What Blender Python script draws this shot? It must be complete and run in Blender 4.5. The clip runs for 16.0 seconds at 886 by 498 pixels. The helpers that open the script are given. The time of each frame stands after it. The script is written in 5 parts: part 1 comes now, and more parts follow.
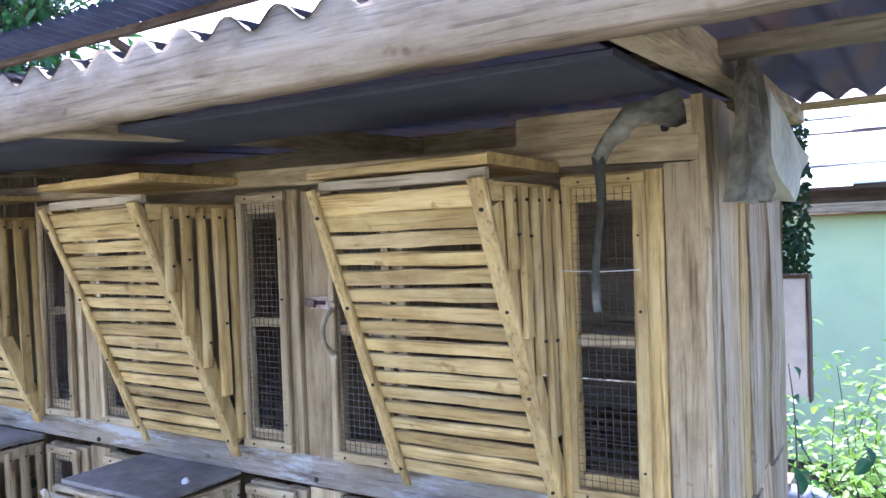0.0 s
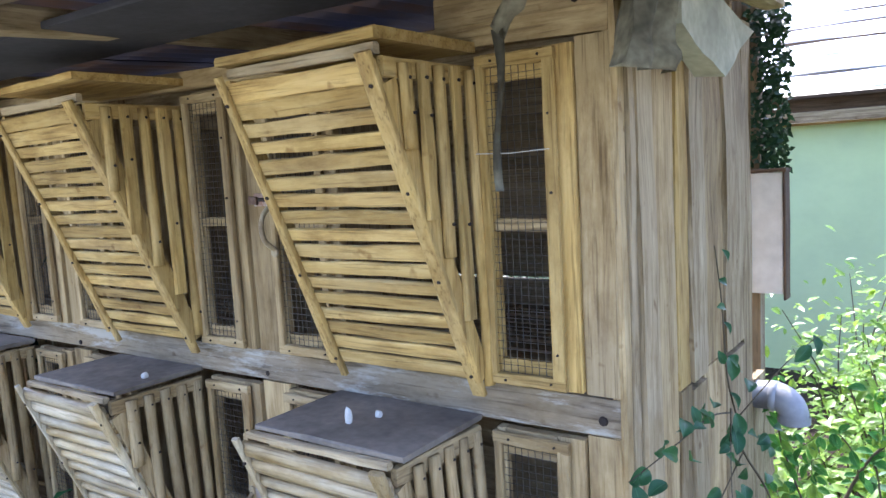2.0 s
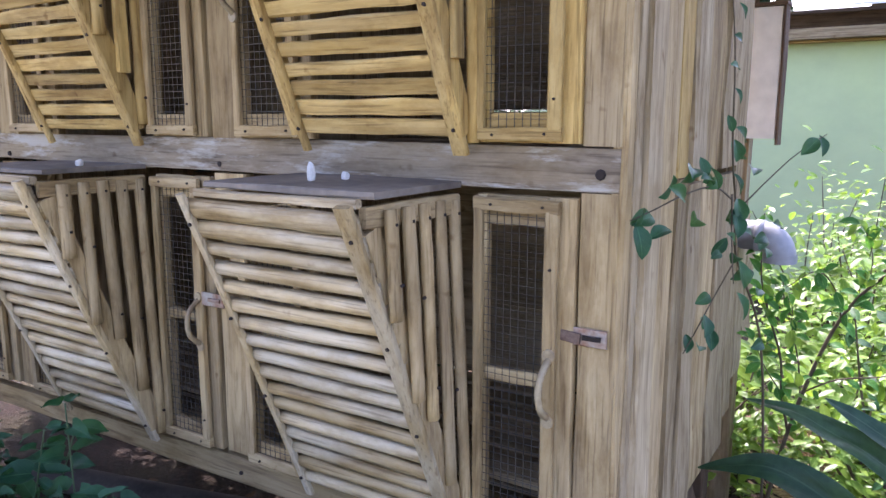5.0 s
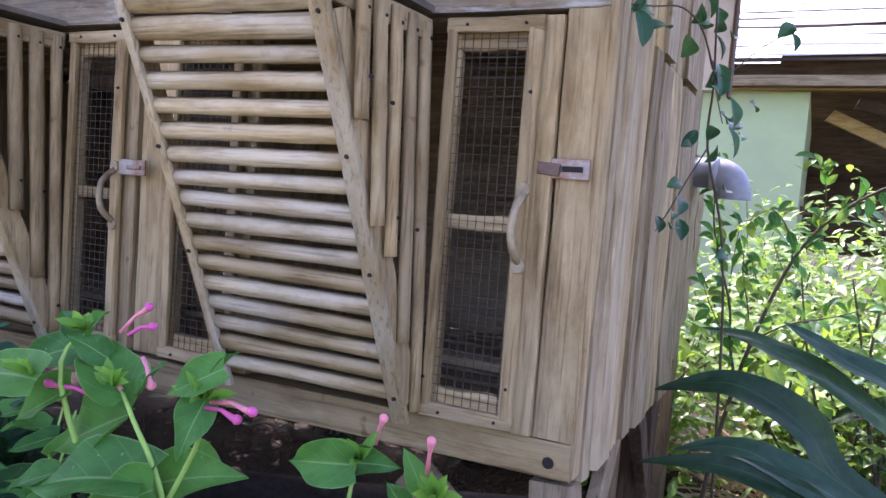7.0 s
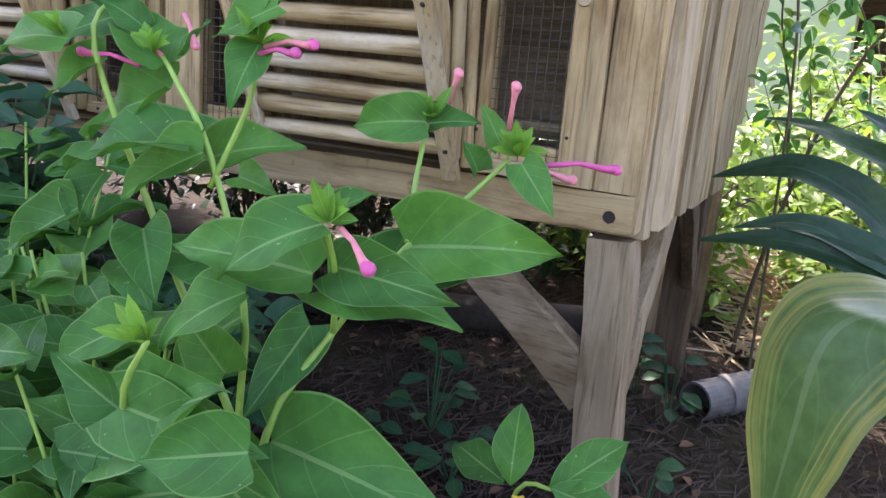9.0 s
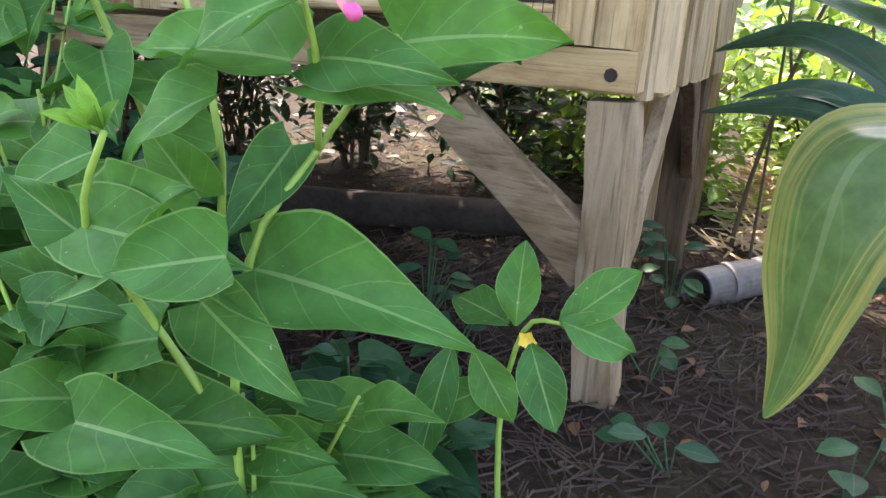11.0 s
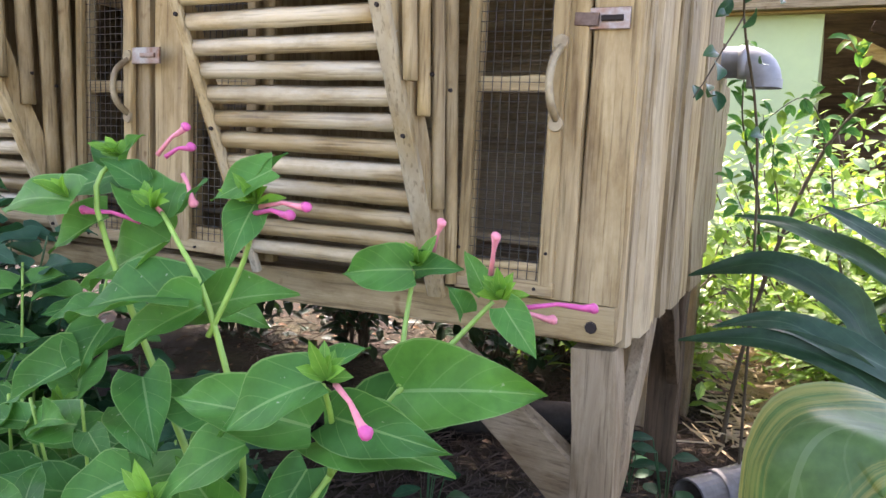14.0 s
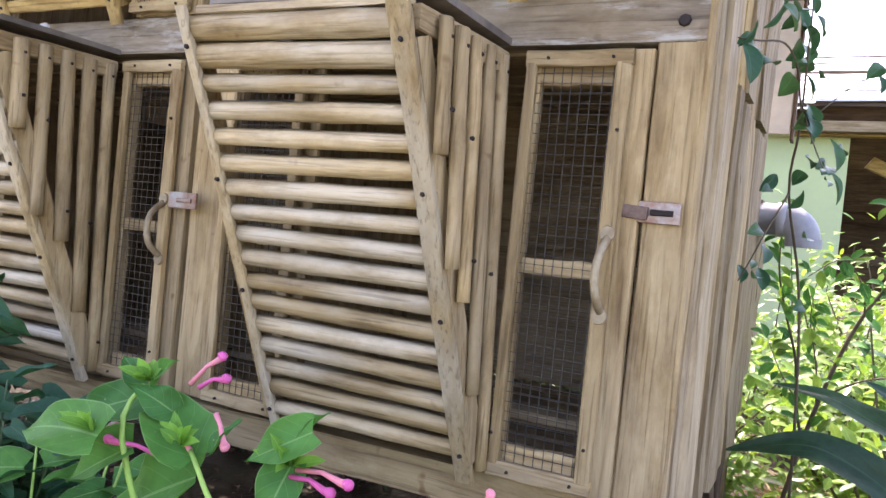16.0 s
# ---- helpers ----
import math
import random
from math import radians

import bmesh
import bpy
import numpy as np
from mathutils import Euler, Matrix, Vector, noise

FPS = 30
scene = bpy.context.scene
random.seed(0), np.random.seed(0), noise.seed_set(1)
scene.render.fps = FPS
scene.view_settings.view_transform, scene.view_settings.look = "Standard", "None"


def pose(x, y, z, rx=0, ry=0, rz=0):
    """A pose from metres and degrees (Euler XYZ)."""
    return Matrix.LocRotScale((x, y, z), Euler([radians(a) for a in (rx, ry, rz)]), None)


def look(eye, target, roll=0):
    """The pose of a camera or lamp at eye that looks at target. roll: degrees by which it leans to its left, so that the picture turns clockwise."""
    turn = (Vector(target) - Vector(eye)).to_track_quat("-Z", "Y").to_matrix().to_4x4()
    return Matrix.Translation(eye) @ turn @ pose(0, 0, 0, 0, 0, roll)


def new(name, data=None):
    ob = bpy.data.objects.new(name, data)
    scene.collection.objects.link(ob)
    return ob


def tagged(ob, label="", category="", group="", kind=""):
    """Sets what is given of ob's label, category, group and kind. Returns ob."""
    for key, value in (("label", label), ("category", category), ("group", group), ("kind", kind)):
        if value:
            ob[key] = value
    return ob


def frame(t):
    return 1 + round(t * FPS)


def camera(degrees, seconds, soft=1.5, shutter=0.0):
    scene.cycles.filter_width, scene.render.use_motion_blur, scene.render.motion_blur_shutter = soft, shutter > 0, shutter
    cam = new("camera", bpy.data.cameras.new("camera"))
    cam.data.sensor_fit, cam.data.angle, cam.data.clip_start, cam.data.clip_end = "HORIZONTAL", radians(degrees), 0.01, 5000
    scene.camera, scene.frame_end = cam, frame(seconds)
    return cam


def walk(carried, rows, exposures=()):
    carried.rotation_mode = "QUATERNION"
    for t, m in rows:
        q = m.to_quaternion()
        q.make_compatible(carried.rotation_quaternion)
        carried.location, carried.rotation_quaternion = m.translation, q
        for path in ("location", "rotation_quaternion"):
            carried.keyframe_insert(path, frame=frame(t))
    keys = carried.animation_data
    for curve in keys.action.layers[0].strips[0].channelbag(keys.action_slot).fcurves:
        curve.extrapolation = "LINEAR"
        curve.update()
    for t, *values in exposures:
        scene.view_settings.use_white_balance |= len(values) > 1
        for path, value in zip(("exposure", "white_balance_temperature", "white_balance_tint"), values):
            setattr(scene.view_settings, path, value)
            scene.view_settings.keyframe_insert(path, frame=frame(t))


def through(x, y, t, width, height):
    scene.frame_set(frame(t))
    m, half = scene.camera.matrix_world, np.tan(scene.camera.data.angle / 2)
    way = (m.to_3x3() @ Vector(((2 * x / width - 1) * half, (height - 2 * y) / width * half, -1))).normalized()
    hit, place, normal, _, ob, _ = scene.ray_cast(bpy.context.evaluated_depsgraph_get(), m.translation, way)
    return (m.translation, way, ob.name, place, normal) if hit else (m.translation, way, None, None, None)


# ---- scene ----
cam = camera(60.6, 16.0)
PATH = [
    (0, (0.262, -1.161, 1.647), (-0.786, 0.542, 1.613), -2.0),
    (0.5, (0.416, -1.11, 1.667), (-0.764, 0.504, 1.711), -1.9),
    (1, (0.463, -1.066, 1.664), (-0.723, 0.543, 1.731), -4.2),
    (1.5, (0.442, -1.046, 1.619), (-0.739, 0.567, 1.56), -3.6),
    (2, (0.431, -1.038, 1.57), (-0.722, 0.581, 1.352), -3.3),
    (2.5, (0.426, -1.023, 1.509), (-0.681, 0.591, 1.101), -3.6),
    (3, (0.423, -1.01, 1.458), (-0.666, 0.575, 0.908), -4.2),
    (3.5, (0.423, -1.011, 1.429), (-0.67, 0.55, 0.819), -3.8),
    (4, (0.404, -0.999, 1.381), (-0.698, 0.529, 0.709), -4.1),
    (4.2, (0.391, -0.992, 1.373), (-0.732, 0.54, 0.749), -4.3),
    (6.3, (0.266, -0.961, 0.96), (-0.612, 0.836, 0.927), 5.4),
    (6.5, (0.257, -0.951, 0.939), (-0.622, 0.843, 0.861), 5.0),
    (7, (0.249, -0.942, 0.898), (-0.619, 0.854, 0.759), 4.4),
    (7.5, (0.233, -0.937, 0.856), (-0.647, 0.848, 0.663), 4.3),
    (8, (0.212, -0.929, 0.811), (-0.673, 0.844, 0.542), 5.0),
    (8.5, (0.208, -0.921, 0.768), (-0.673, 0.836, 0.401), 5.2),
    (9, (0.204, -0.914, 0.727), (-0.668, 0.823, 0.255), 5.0),
    (9.5, (0.19, -0.888, 0.675), (-0.668, 0.816, 0.073), 3.4),
    (9.7, (0.192, -0.883, 0.662), (-0.659, 0.813, 0.031), 2.7),
    (11.8, (0.194, -0.893, 0.633), (-0.604, 0.833, 0.012), 4.1),
    (12, (0.202, -0.891, 0.638), (-0.598, 0.838, 0.029), 3.1),
    (12.5, (0.206, -0.903, 0.668), (-0.612, 0.851, 0.163), 3.1),
    (13, (0.208, -0.921, 0.704), (-0.627, 0.854, 0.315), 3.1),
    (13.5, (0.209, -0.927, 0.743), (-0.632, 0.863, 0.443), 3.3),
    (14, (0.209, -0.936, 0.773), (-0.657, 0.85, 0.522), 2.8),
    (14.5, (0.218, -0.936, 0.79), (-0.639, 0.859, 0.58), 3.1),
    (15, (0.197, -0.941, 0.817), (-0.67, 0.854, 0.653), 4.6),
    (15.5, (0.191, -0.925, 0.849), (-0.701, 0.862, 0.751), 4.2),
    (16, (0.157, -0.913, 0.896), (-0.764, 0.862, 0.853), 5.7),
]
walk(cam, [(t, look(eye, target, roll)) for t, eye, target, roll in PATH],
     exposures=[(0.0, 2.9, 5050, 29), (0.5, 2.98, 4980, 36), (1.0, 2.72, 4930, 43), (1.5, 2.7, 5250, 30), (2.0, 2.68, 5550, 22), (3.0, 2.54, 5800, 23), (3.6, 2.5, 5950, 24), (4.2, 2.62, 6050, 27), (6.3, 2.42, 5800, 39), (8.0, 2.6, 6100, 35), (9.5, 2.85, 6750, 25), (12.0, 3.18, 7100, 22), (14.0, 2.95, 6850, 27), (16.0, 2.84, 6600, 31)])

# ---- world and sun ----
SUN_EL, SUN_AZ = radians(55), radians(-38)      # azimuth from +y towards +x
world = bpy.data.worlds.new("world")
scene.world = world
world.use_nodes = True
wn = world.node_tree
sky = wn.nodes.new("ShaderNodeTexSky")
sky.sky_type, sky.sun_disc, sky.sun_elevation, sky.sun_rotation = "NISHITA", False, SUN_EL, SUN_AZ
sky.dust_density, sky.air_density = 4.0, 1.0
wn.links.new(sky.outputs[0], wn.nodes["Background"].inputs[0])
wn.nodes["Background"].inputs[1].default_value = 0.15
sun_data = bpy.data.lights.new("sun", "SUN")
sun_data.energy, sun_data.angle, sun_data.color = 2.4, radians(0.6), (1.0, 0.95, 0.86)
sun_dir = Vector((math.sin(SUN_AZ) * math.cos(SUN_EL), math.cos(SUN_AZ) * math.cos(SUN_EL), math.sin(SUN_EL)))
sun = new("sun", sun_data)
sun.matrix_world = look(sun_dir * 10, (0, 0, 0))


# ---- materials ----
def nodes_of(name, rough=0.7, metal=0.0, spec=0.4):
    m = bpy.data.materials.new(name)
    m.use_nodes = True
    nt = m.node_tree
    b = nt.nodes["Principled BSDF"]
    b.inputs["Roughness"].default_value, b.inputs["Metallic"].default_value = rough, metal
    b.inputs["Specular IOR Level"].default_value = spec
    return m, nt, b


def noise_node(nt, vec, scale, detail=6.0, rough=0.6, distort=0.0):
    n = nt.nodes.new("ShaderNodeTexNoise")
    n.inputs["Scale"].default_value, n.inputs["Detail"].default_value = scale, detail
    n.inputs["Roughness"].default_value, n.inputs["Distortion"].default_value = rough, distort
    nt.links.new(vec, n.inputs["Vector"])
    return n.outputs["Fac"]


def ramp(nt, fac, stops):
    r = nt.nodes.new("ShaderNodeValToRGB")
    e = r.color_ramp.elements
    while len(e) < len(stops):
        e.new(0.5)
    for el, (p, c) in zip(e, stops):
        el.position, el.color = p, (*c, 1)
    nt.links.new(fac, r.inputs[0])
    return r.outputs[0]


def mix(nt, fac, a, b, mode="MIX"):
    m = nt.nodes.new("ShaderNodeMix")
    m.data_type, m.blend_type = "RGBA", mode
    for sock, v in ((m.inputs[0], fac), (m.inputs[6], a), (m.inputs[7], b)):
        if isinstance(v, (int, float)):
            sock.default_value = v
        elif isinstance(v, tuple):
            sock.default_value = (*v, 1)
        else:
            nt.links.new(v, sock)
    return m.outputs[2]


def bump(nt, b, fac, strength, dist=0.002):
    n = nt.nodes.new("ShaderNodeBump")
    n.inputs["Strength"].default_value, n.inputs["Distance"].default_value = strength, dist
    nt.links.new(fac, n.inputs["Height"])
    nt.links.new(n.outputs[0], b.inputs["Normal"])


def mapped(nt, scale, random_shift=True):
    c, m = nt.nodes.new("ShaderNodeTexCoord"), nt.nodes.new("ShaderNodeMapping")
    m.inputs["Scale"].default_value = scale
    nt.links.new(c.outputs["Object"], m.inputs["Vector"])
    if random_shift:
        o, s = nt.nodes.new("ShaderNodeObjectInfo"), nt.nodes.new("ShaderNodeVectorMath")
        s.operation, s.inputs[1].default_value = "MULTIPLY", (37.0, 53.0, 71.0)
        comb = nt.nodes.new("ShaderNodeCombineXYZ")
        for i in range(3):
            nt.links.new(o.outputs["Random"], comb.inputs[i])
        nt.links.new(comb.outputs[0], s.inputs[0])
        nt.links.new(s.outputs[0], m.inputs["Location"])
    return m.outputs[0]


def wood(name, axis, dark, mid, light, grey=(0.37, 0.295, 0.185), weather=0.35, rough=0.78, paint=False):
    """Sawn wood with its grain along one axis, stains, grey weathering and fine cracks."""
    m, nt, b = nodes_of(name, rough, 0, 0.25)
    long, across = 4.5, 42.0
    sc = [across] * 3
    sc["xyz".index(axis)] = long
    v = mapped(nt, sc)
    grain = noise_node(nt, v, 1.0, 5.0, 0.62, 0.6)
    col = ramp(nt, grain, [(0.30, dark), (0.5, mid), (0.72, light)])
    soft = mapped(nt, [9.0 if a != axis else 2.5 for a in "xyz"])
    blot = noise_node(nt, soft, 1.0, 4.0, 0.6)
    wfac = ramp(nt, blot, [(0.42, (0, 0, 0)), (0.68, (weather * 1.6,) * 3)])
    col = mix(nt, wfac, col, grey)
    sc2 = [220.0] * 3
    sc2["xyz".index(axis)] = 8.0
    fine = noise_node(nt, mapped(nt, sc2), 1.0, 3.0, 0.5)
    crack = ramp(nt, fine, [(0.33, (0.22, 0.18, 0.13)), (0.44, (1, 1, 1))])
    col = mix(nt, 0.46, col, crack, "MULTIPLY")
    stain = noise_node(nt, mapped(nt, [16.0 if a != axis else 7.0 for a in "xyz"]), 1.0, 6.0, 0.7)
    col = mix(nt, 0.52, col, ramp(nt, stain, [(0.37, (0.50, 0.42, 0.29)), (0.53, (1, 1, 1))]), "MULTIPLY")
    spots = noise_node(nt, mapped(nt, (26, 26, 26)), 1.0, 2.0, 0.5)
    knot = ramp(nt, spots, [(0.70, (1, 1, 1)), (0.77, (0.45, 0.34, 0.24))])
    col = mix(nt, 0.7, col, knot, "MULTIPLY")
    if paint:
        flake = noise_node(nt, mapped(nt, (3.2, 9.0, 16.0), False), 1.0, 7.0, 0.7)
        col = mix(nt, ramp(nt, flake, [(0.52, (0, 0, 0)), (0.60, (0.75, 0.75, 0.75))]), col, (0.60, 0.59, 0.55))
    info = nt.nodes.new("ShaderNodeObjectInfo")
    tone = ramp(nt, info.outputs["Random"], [(0.0, (0.72, 0.68, 0.60)), (0.5, (0.94, 0.92, 0.88)), (1.0, (1.16, 1.13, 1.06))])
    col = mix(nt, 1.0, col, tone, "MULTIPLY")
    nt.links.new(col, b.inputs["Base Color"])
    bump(nt, b, fine, 0.8, 0.0018)
    return m


WOODS = {}
for ax in "xyz":
    WOODS["frame_" + ax] = wood("weathered pine " + ax, ax, (0.23, 0.155, 0.075), (0.43, 0.32, 0.165), (0.57, 0.45, 0.255))
    WOODS["warm_" + ax] = wood("honey pine " + ax, ax, (0.32, 0.20, 0.06), (0.52, 0.36, 0.125), (0.63, 0.47, 0.20), weather=0.18)
    WOODS["grey_" + ax] = wood("grey weathered timber " + ax, ax, (0.20, 0.145, 0.082), (0.39, 0.31, 0.19), (0.55, 0.455, 0.305), weather=0.45)
    WOODS["bamboo_" + ax] = wood("dry bamboo " + ax, ax, (0.26, 0.18, 0.08), (0.45, 0.345, 0.185), (0.55, 0.45, 0.28), grey=(0.62, 0.58, 0.47), weather=0.5, rough=0.42)
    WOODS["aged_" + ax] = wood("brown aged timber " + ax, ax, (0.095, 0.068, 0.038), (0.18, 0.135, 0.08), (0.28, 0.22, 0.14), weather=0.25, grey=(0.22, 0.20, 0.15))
    WOODS["dark_" + ax] = wood("dark timber and shade " + ax, ax, (0.05, 0.032, 0.02), (0.10, 0.065, 0.04), (0.15, 0.10, 0.065), weather=0.1)

for ax in "xz":
    WOODS["brown_" + ax] = wood("brown sawn timber " + ax, ax, (0.17, 0.12, 0.07), (0.28, 0.21, 0.13), (0.38, 0.30, 0.195), weather=0.3, grey=(0.30, 0.25, 0.17))
WOODS["painted_x"] = wood("timber with flaked white paint", "x", (0.16, 0.13, 0.10), (0.33, 0.28, 0.215), (0.46, 0.41, 0.33), weather=0.6, paint=True)


def plain(name, color, rough=0.6, metal=0.0, vary=0.25, scale=30.0, second=None, relief=0.2):
    """A plain surface with stains at two scales."""
    m, nt, b = nodes_of(name, rough, metal)
    v = mapped(nt, (1, 1, 1))
    big, small = noise_node(nt, v, scale * 0.25, 4), noise_node(nt, v, scale * 2, 4)
    lo = tuple(c * (1 - vary) for c in color)
    col = ramp(nt, big, [(0.35, second or lo), (0.62, color)])
    col = mix(nt, 0.6, col, ramp(nt, small, [(0.3, (1 - vary,) * 3), (0.7, (1.05,) * 3)]), "MULTIPLY")
    nt.links.new(col, b.inputs["Base Color"])
    bump(nt, b, small, relief, 0.002)
    return m


M_STEEL = plain("dull galvanised wire", (0.075, 0.07, 0.065), 0.6, 0.4)
M_IRON = plain("zinc fitting with rust", (0.42, 0.40, 0.37), 0.45, 0.5, second=(0.28, 0.13, 0.07), scale=90)
M_HOLE = plain("rusty nail", (0.035, 0.025, 0.02), 0.8, 0.2)
M_PVC = plain("grey pipe plastic", (0.33, 0.34, 0.36), 0.38, 0, 0.2)
M_PVC_OLD = plain("old dirty pipe plastic", (0.17, 0.165, 0.16), 0.5, 0, 0.4, 30, (0.10, 0.085, 0.07))
M_CLOTH = plain("stiff dirty canvas", (0.46, 0.42, 0.29), 0.9, 0, 0.5, 34, (0.15, 0.13, 0.085))
M_CLOTH_PALE = plain("pale faded canvas", (0.52, 0.51, 0.38), 0.85, 0, 0.3, 24)
M_CHIP = plain("white chips", (0.66, 0.64, 0.58), 0.7, 0, 0.2)
M_TRAY = plain("grey fibre board", (0.23, 0.195, 0.155), 0.7, 0, 0.35, 26, (0.12, 0.10, 0.08))
M_GREEN = plain("pale green plaster", (0.47, 0.56, 0.27), 0.8, 0, 0.15, 3, (0.50, 0.58, 0.32))
M_WHITE = plain("white roof sheet", (0.80, 0.80, 0.79), 0.6, 0, 0.08, 8)
M_PANEL = plain("off-white painted panel", (0.60, 0.60, 0.55), 0.6, 0, 0.2, 14)
M_DARKMETAL = plain("dark blue grey roof iron", (0.10, 0.11, 0.14), 0.5, 0.3, 0.3, 12)
M_LOG = plain("damp dark bark", (0.055, 0.045, 0.035), 0.9, 0, 0.5, 40)
M_DARK = plain("painted roof shade", (0.06, 0.058, 0.07), 0.85, 0, 0.3)


def roof_iron():
    m, nt, b = nodes_of("corrugated iron with rust", 0.85, 0.0, 0.15)
    v = mapped(nt, (1, 0.35, 1), False)
    rust = noise_node(nt, v, 9.0, 6, 0.65)
    col = ramp(nt, rust, [(0.36, (0.075, 0.077, 0.095)), (0.52, (0.09, 0.084, 0.085)), (0.66, (0.11, 0.08, 0.06))])
    nt.links.new(col, b.inputs["Base Color"])
    bump(nt, b, noise_node(nt, v, 80, 3), 0.2, 0.002)
    return m


M_IRONROOF = roof_iron()


def leaf_mat(name, top, vein, gloss=0.45, through=0.35, spots=0.0, yellow=None):
    """A leaf: paler ribs by its own coordinates, blotches, light passing through."""
    m, nt, b = nodes_of(name, gloss, 0, 0.22)
    uv = nt.nodes.new("ShaderNodeUVMap")
    sep = nt.nodes.new("ShaderNodeSeparateXYZ")
    nt.links.new(uv.outputs[0], sep.inputs[0])

    def calc(op, a, c=None):
        n = nt.nodes.new("ShaderNodeMath")
        n.operation = op
        for s, val in zip(n.inputs, (a, c)):
            if val is None:
                continue
            if isinstance(val, (int, float)):
                s.default_value = val
            else:
                nt.links.new(val, s)
        return n.outputs[0]
    off = calc("ABSOLUTE", calc("SUBTRACT", sep.outputs[0], 0.5))
    mid = calc("LESS_THAN", off, 0.022)
    side = calc("PINGPONG", calc("SUBTRACT", calc("MULTIPLY", sep.outputs[1], 5.0), calc("MULTIPLY", off, 3.2)), 0.5)
    side = calc("MULTIPLY", calc("LESS_THAN", side, 0.028), 0.22)
    rim = calc("MULTIPLY", calc("GREATER_THAN", off, 0.482), 0.55)
    ribs = calc("MAXIMUM", calc("MAXIMUM", calc("MULTIPLY", mid, 0.6), side), rim)
    v = mapped(nt, (1, 1, 1))
    blot = noise_node(nt, v, 45.0, 4)
    info = nt.nodes.new("ShaderNodeObjectInfo")
    isl = nt.nodes.new("ShaderNodeNewGeometry")
    rnd = calc("FRACT", calc("ADD", info.outputs["Random"], isl.outputs["Random Per Island"]))
    col = ramp(nt, blot, [(0.35, tuple(c * 0.72 for c in top)), (0.65, top)])
    col = mix(nt, 1.0, col, ramp(nt, rnd, [(0, (0.62, 0.70, 0.80)), (0.6, (1, 1, 1)), (1, (1.35, 1.2, 0.95))]), "MULTIPLY")
    if yellow:
        streak = nt.nodes.new("ShaderNodeMapping")
        streak.inputs["Scale"].default_value = (22.0, 1.2, 1.0)
        nt.links.new(uv.outputs[0], streak.inputs[0])
        st = noise_node(nt, streak.outputs[0], 1.0, 4)
        edge = calc("ADD", calc("MULTIPLY", off, 0.75), st)
        col = mix(nt, ramp(nt, edge, [(0.70, (0, 0, 0)), (0.90, (0.85, 0.85, 0.85))]), col, yellow)
    if spots:
        sp = noise_node(nt, v, 160.0, 2)
        col = mix(nt, ramp(nt, sp, [(0.72, (0, 0, 0)), (0.75, (spots,) * 3)]), col, (0.5, 0.5, 0.4))
    col = mix(nt, calc("MULTIPLY", ribs, 0.75), col, vein)
    nt.links.new(col, b.inputs["Base Color"])
    bump(nt, b, calc("SUBTRACT", blot, ribs), 0.25, 0.002)
    t = nt.nodes.new("ShaderNodeBsdfTranslucent")
    nt.links.new(mix(nt, 1.0, col, (1.15, 1.12, 0.65), "MULTIPLY"), t.inputs[0])
    ms = nt.nodes.new("ShaderNodeMixShader")
    ms.inputs[0].default_value = through
    nt.links.new(b.outputs[0], ms.inputs[1])
    nt.links.new(t.outputs[0], ms.inputs[2])
    nt.links.new(ms.outputs[0], nt.nodes["Material Output"].inputs[0])
    return m


M_LEAF = leaf_mat("four o'clock leaf", (0.070, 0.232, 0.045), (0.27, 0.44, 0.16), 0.5, 0.35, 0.4)
M_LEAF_YOUNG = leaf_mat("young bright leaf", (0.17, 0.40, 0.05), (0.32, 0.52, 0.14), 0.5, 0.35)
M_LEAF_WEED = leaf_mat("blue green weed leaf", (0.03, 0.105, 0.045), (0.07, 0.17, 0.08), 0.5, 0.3)
M_LEAF_VINE = leaf_mat("vine leaf", (0.045, 0.13, 0.055), (0.10, 0.22, 0.10), 0.35, 0.3)
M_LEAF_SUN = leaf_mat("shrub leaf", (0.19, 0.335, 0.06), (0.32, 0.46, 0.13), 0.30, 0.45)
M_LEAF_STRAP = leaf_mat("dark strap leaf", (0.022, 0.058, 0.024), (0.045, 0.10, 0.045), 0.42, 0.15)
M_LEAF_GLAUCOUS = leaf_mat("glaucous strap leaf", (0.032, 0.08, 0.042), (0.09, 0.15, 0.09), 0.36, 0.2)
M_LEAF_CORN = leaf_mat("yellowing broad leaf", (0.085, 0.175, 0.065), (0.20, 0.28, 0.14), 0.32, 0.35, 0.0, (0.36, 0.33, 0.10))
M_STEM = plain("green stem", (0.26, 0.44, 0.08), 0.5, 0, 0.2, 60)
M_TWIG = plain("brown twig", (0.11, 0.085, 0.05), 0.8, 0, 0.3, 60)
M_PINK = plain("magenta petal", (0.58, 0.09, 0.27), 0.5, 0, 0.15, 90)
M_CORAL = plain("coral tube", (0.72, 0.24, 0.28), 0.5, 0, 0.2, 90)
M_YELLOW = plain("yellow petal", (0.85, 0.62, 0.08), 0.5, 0, 0.1, 90)


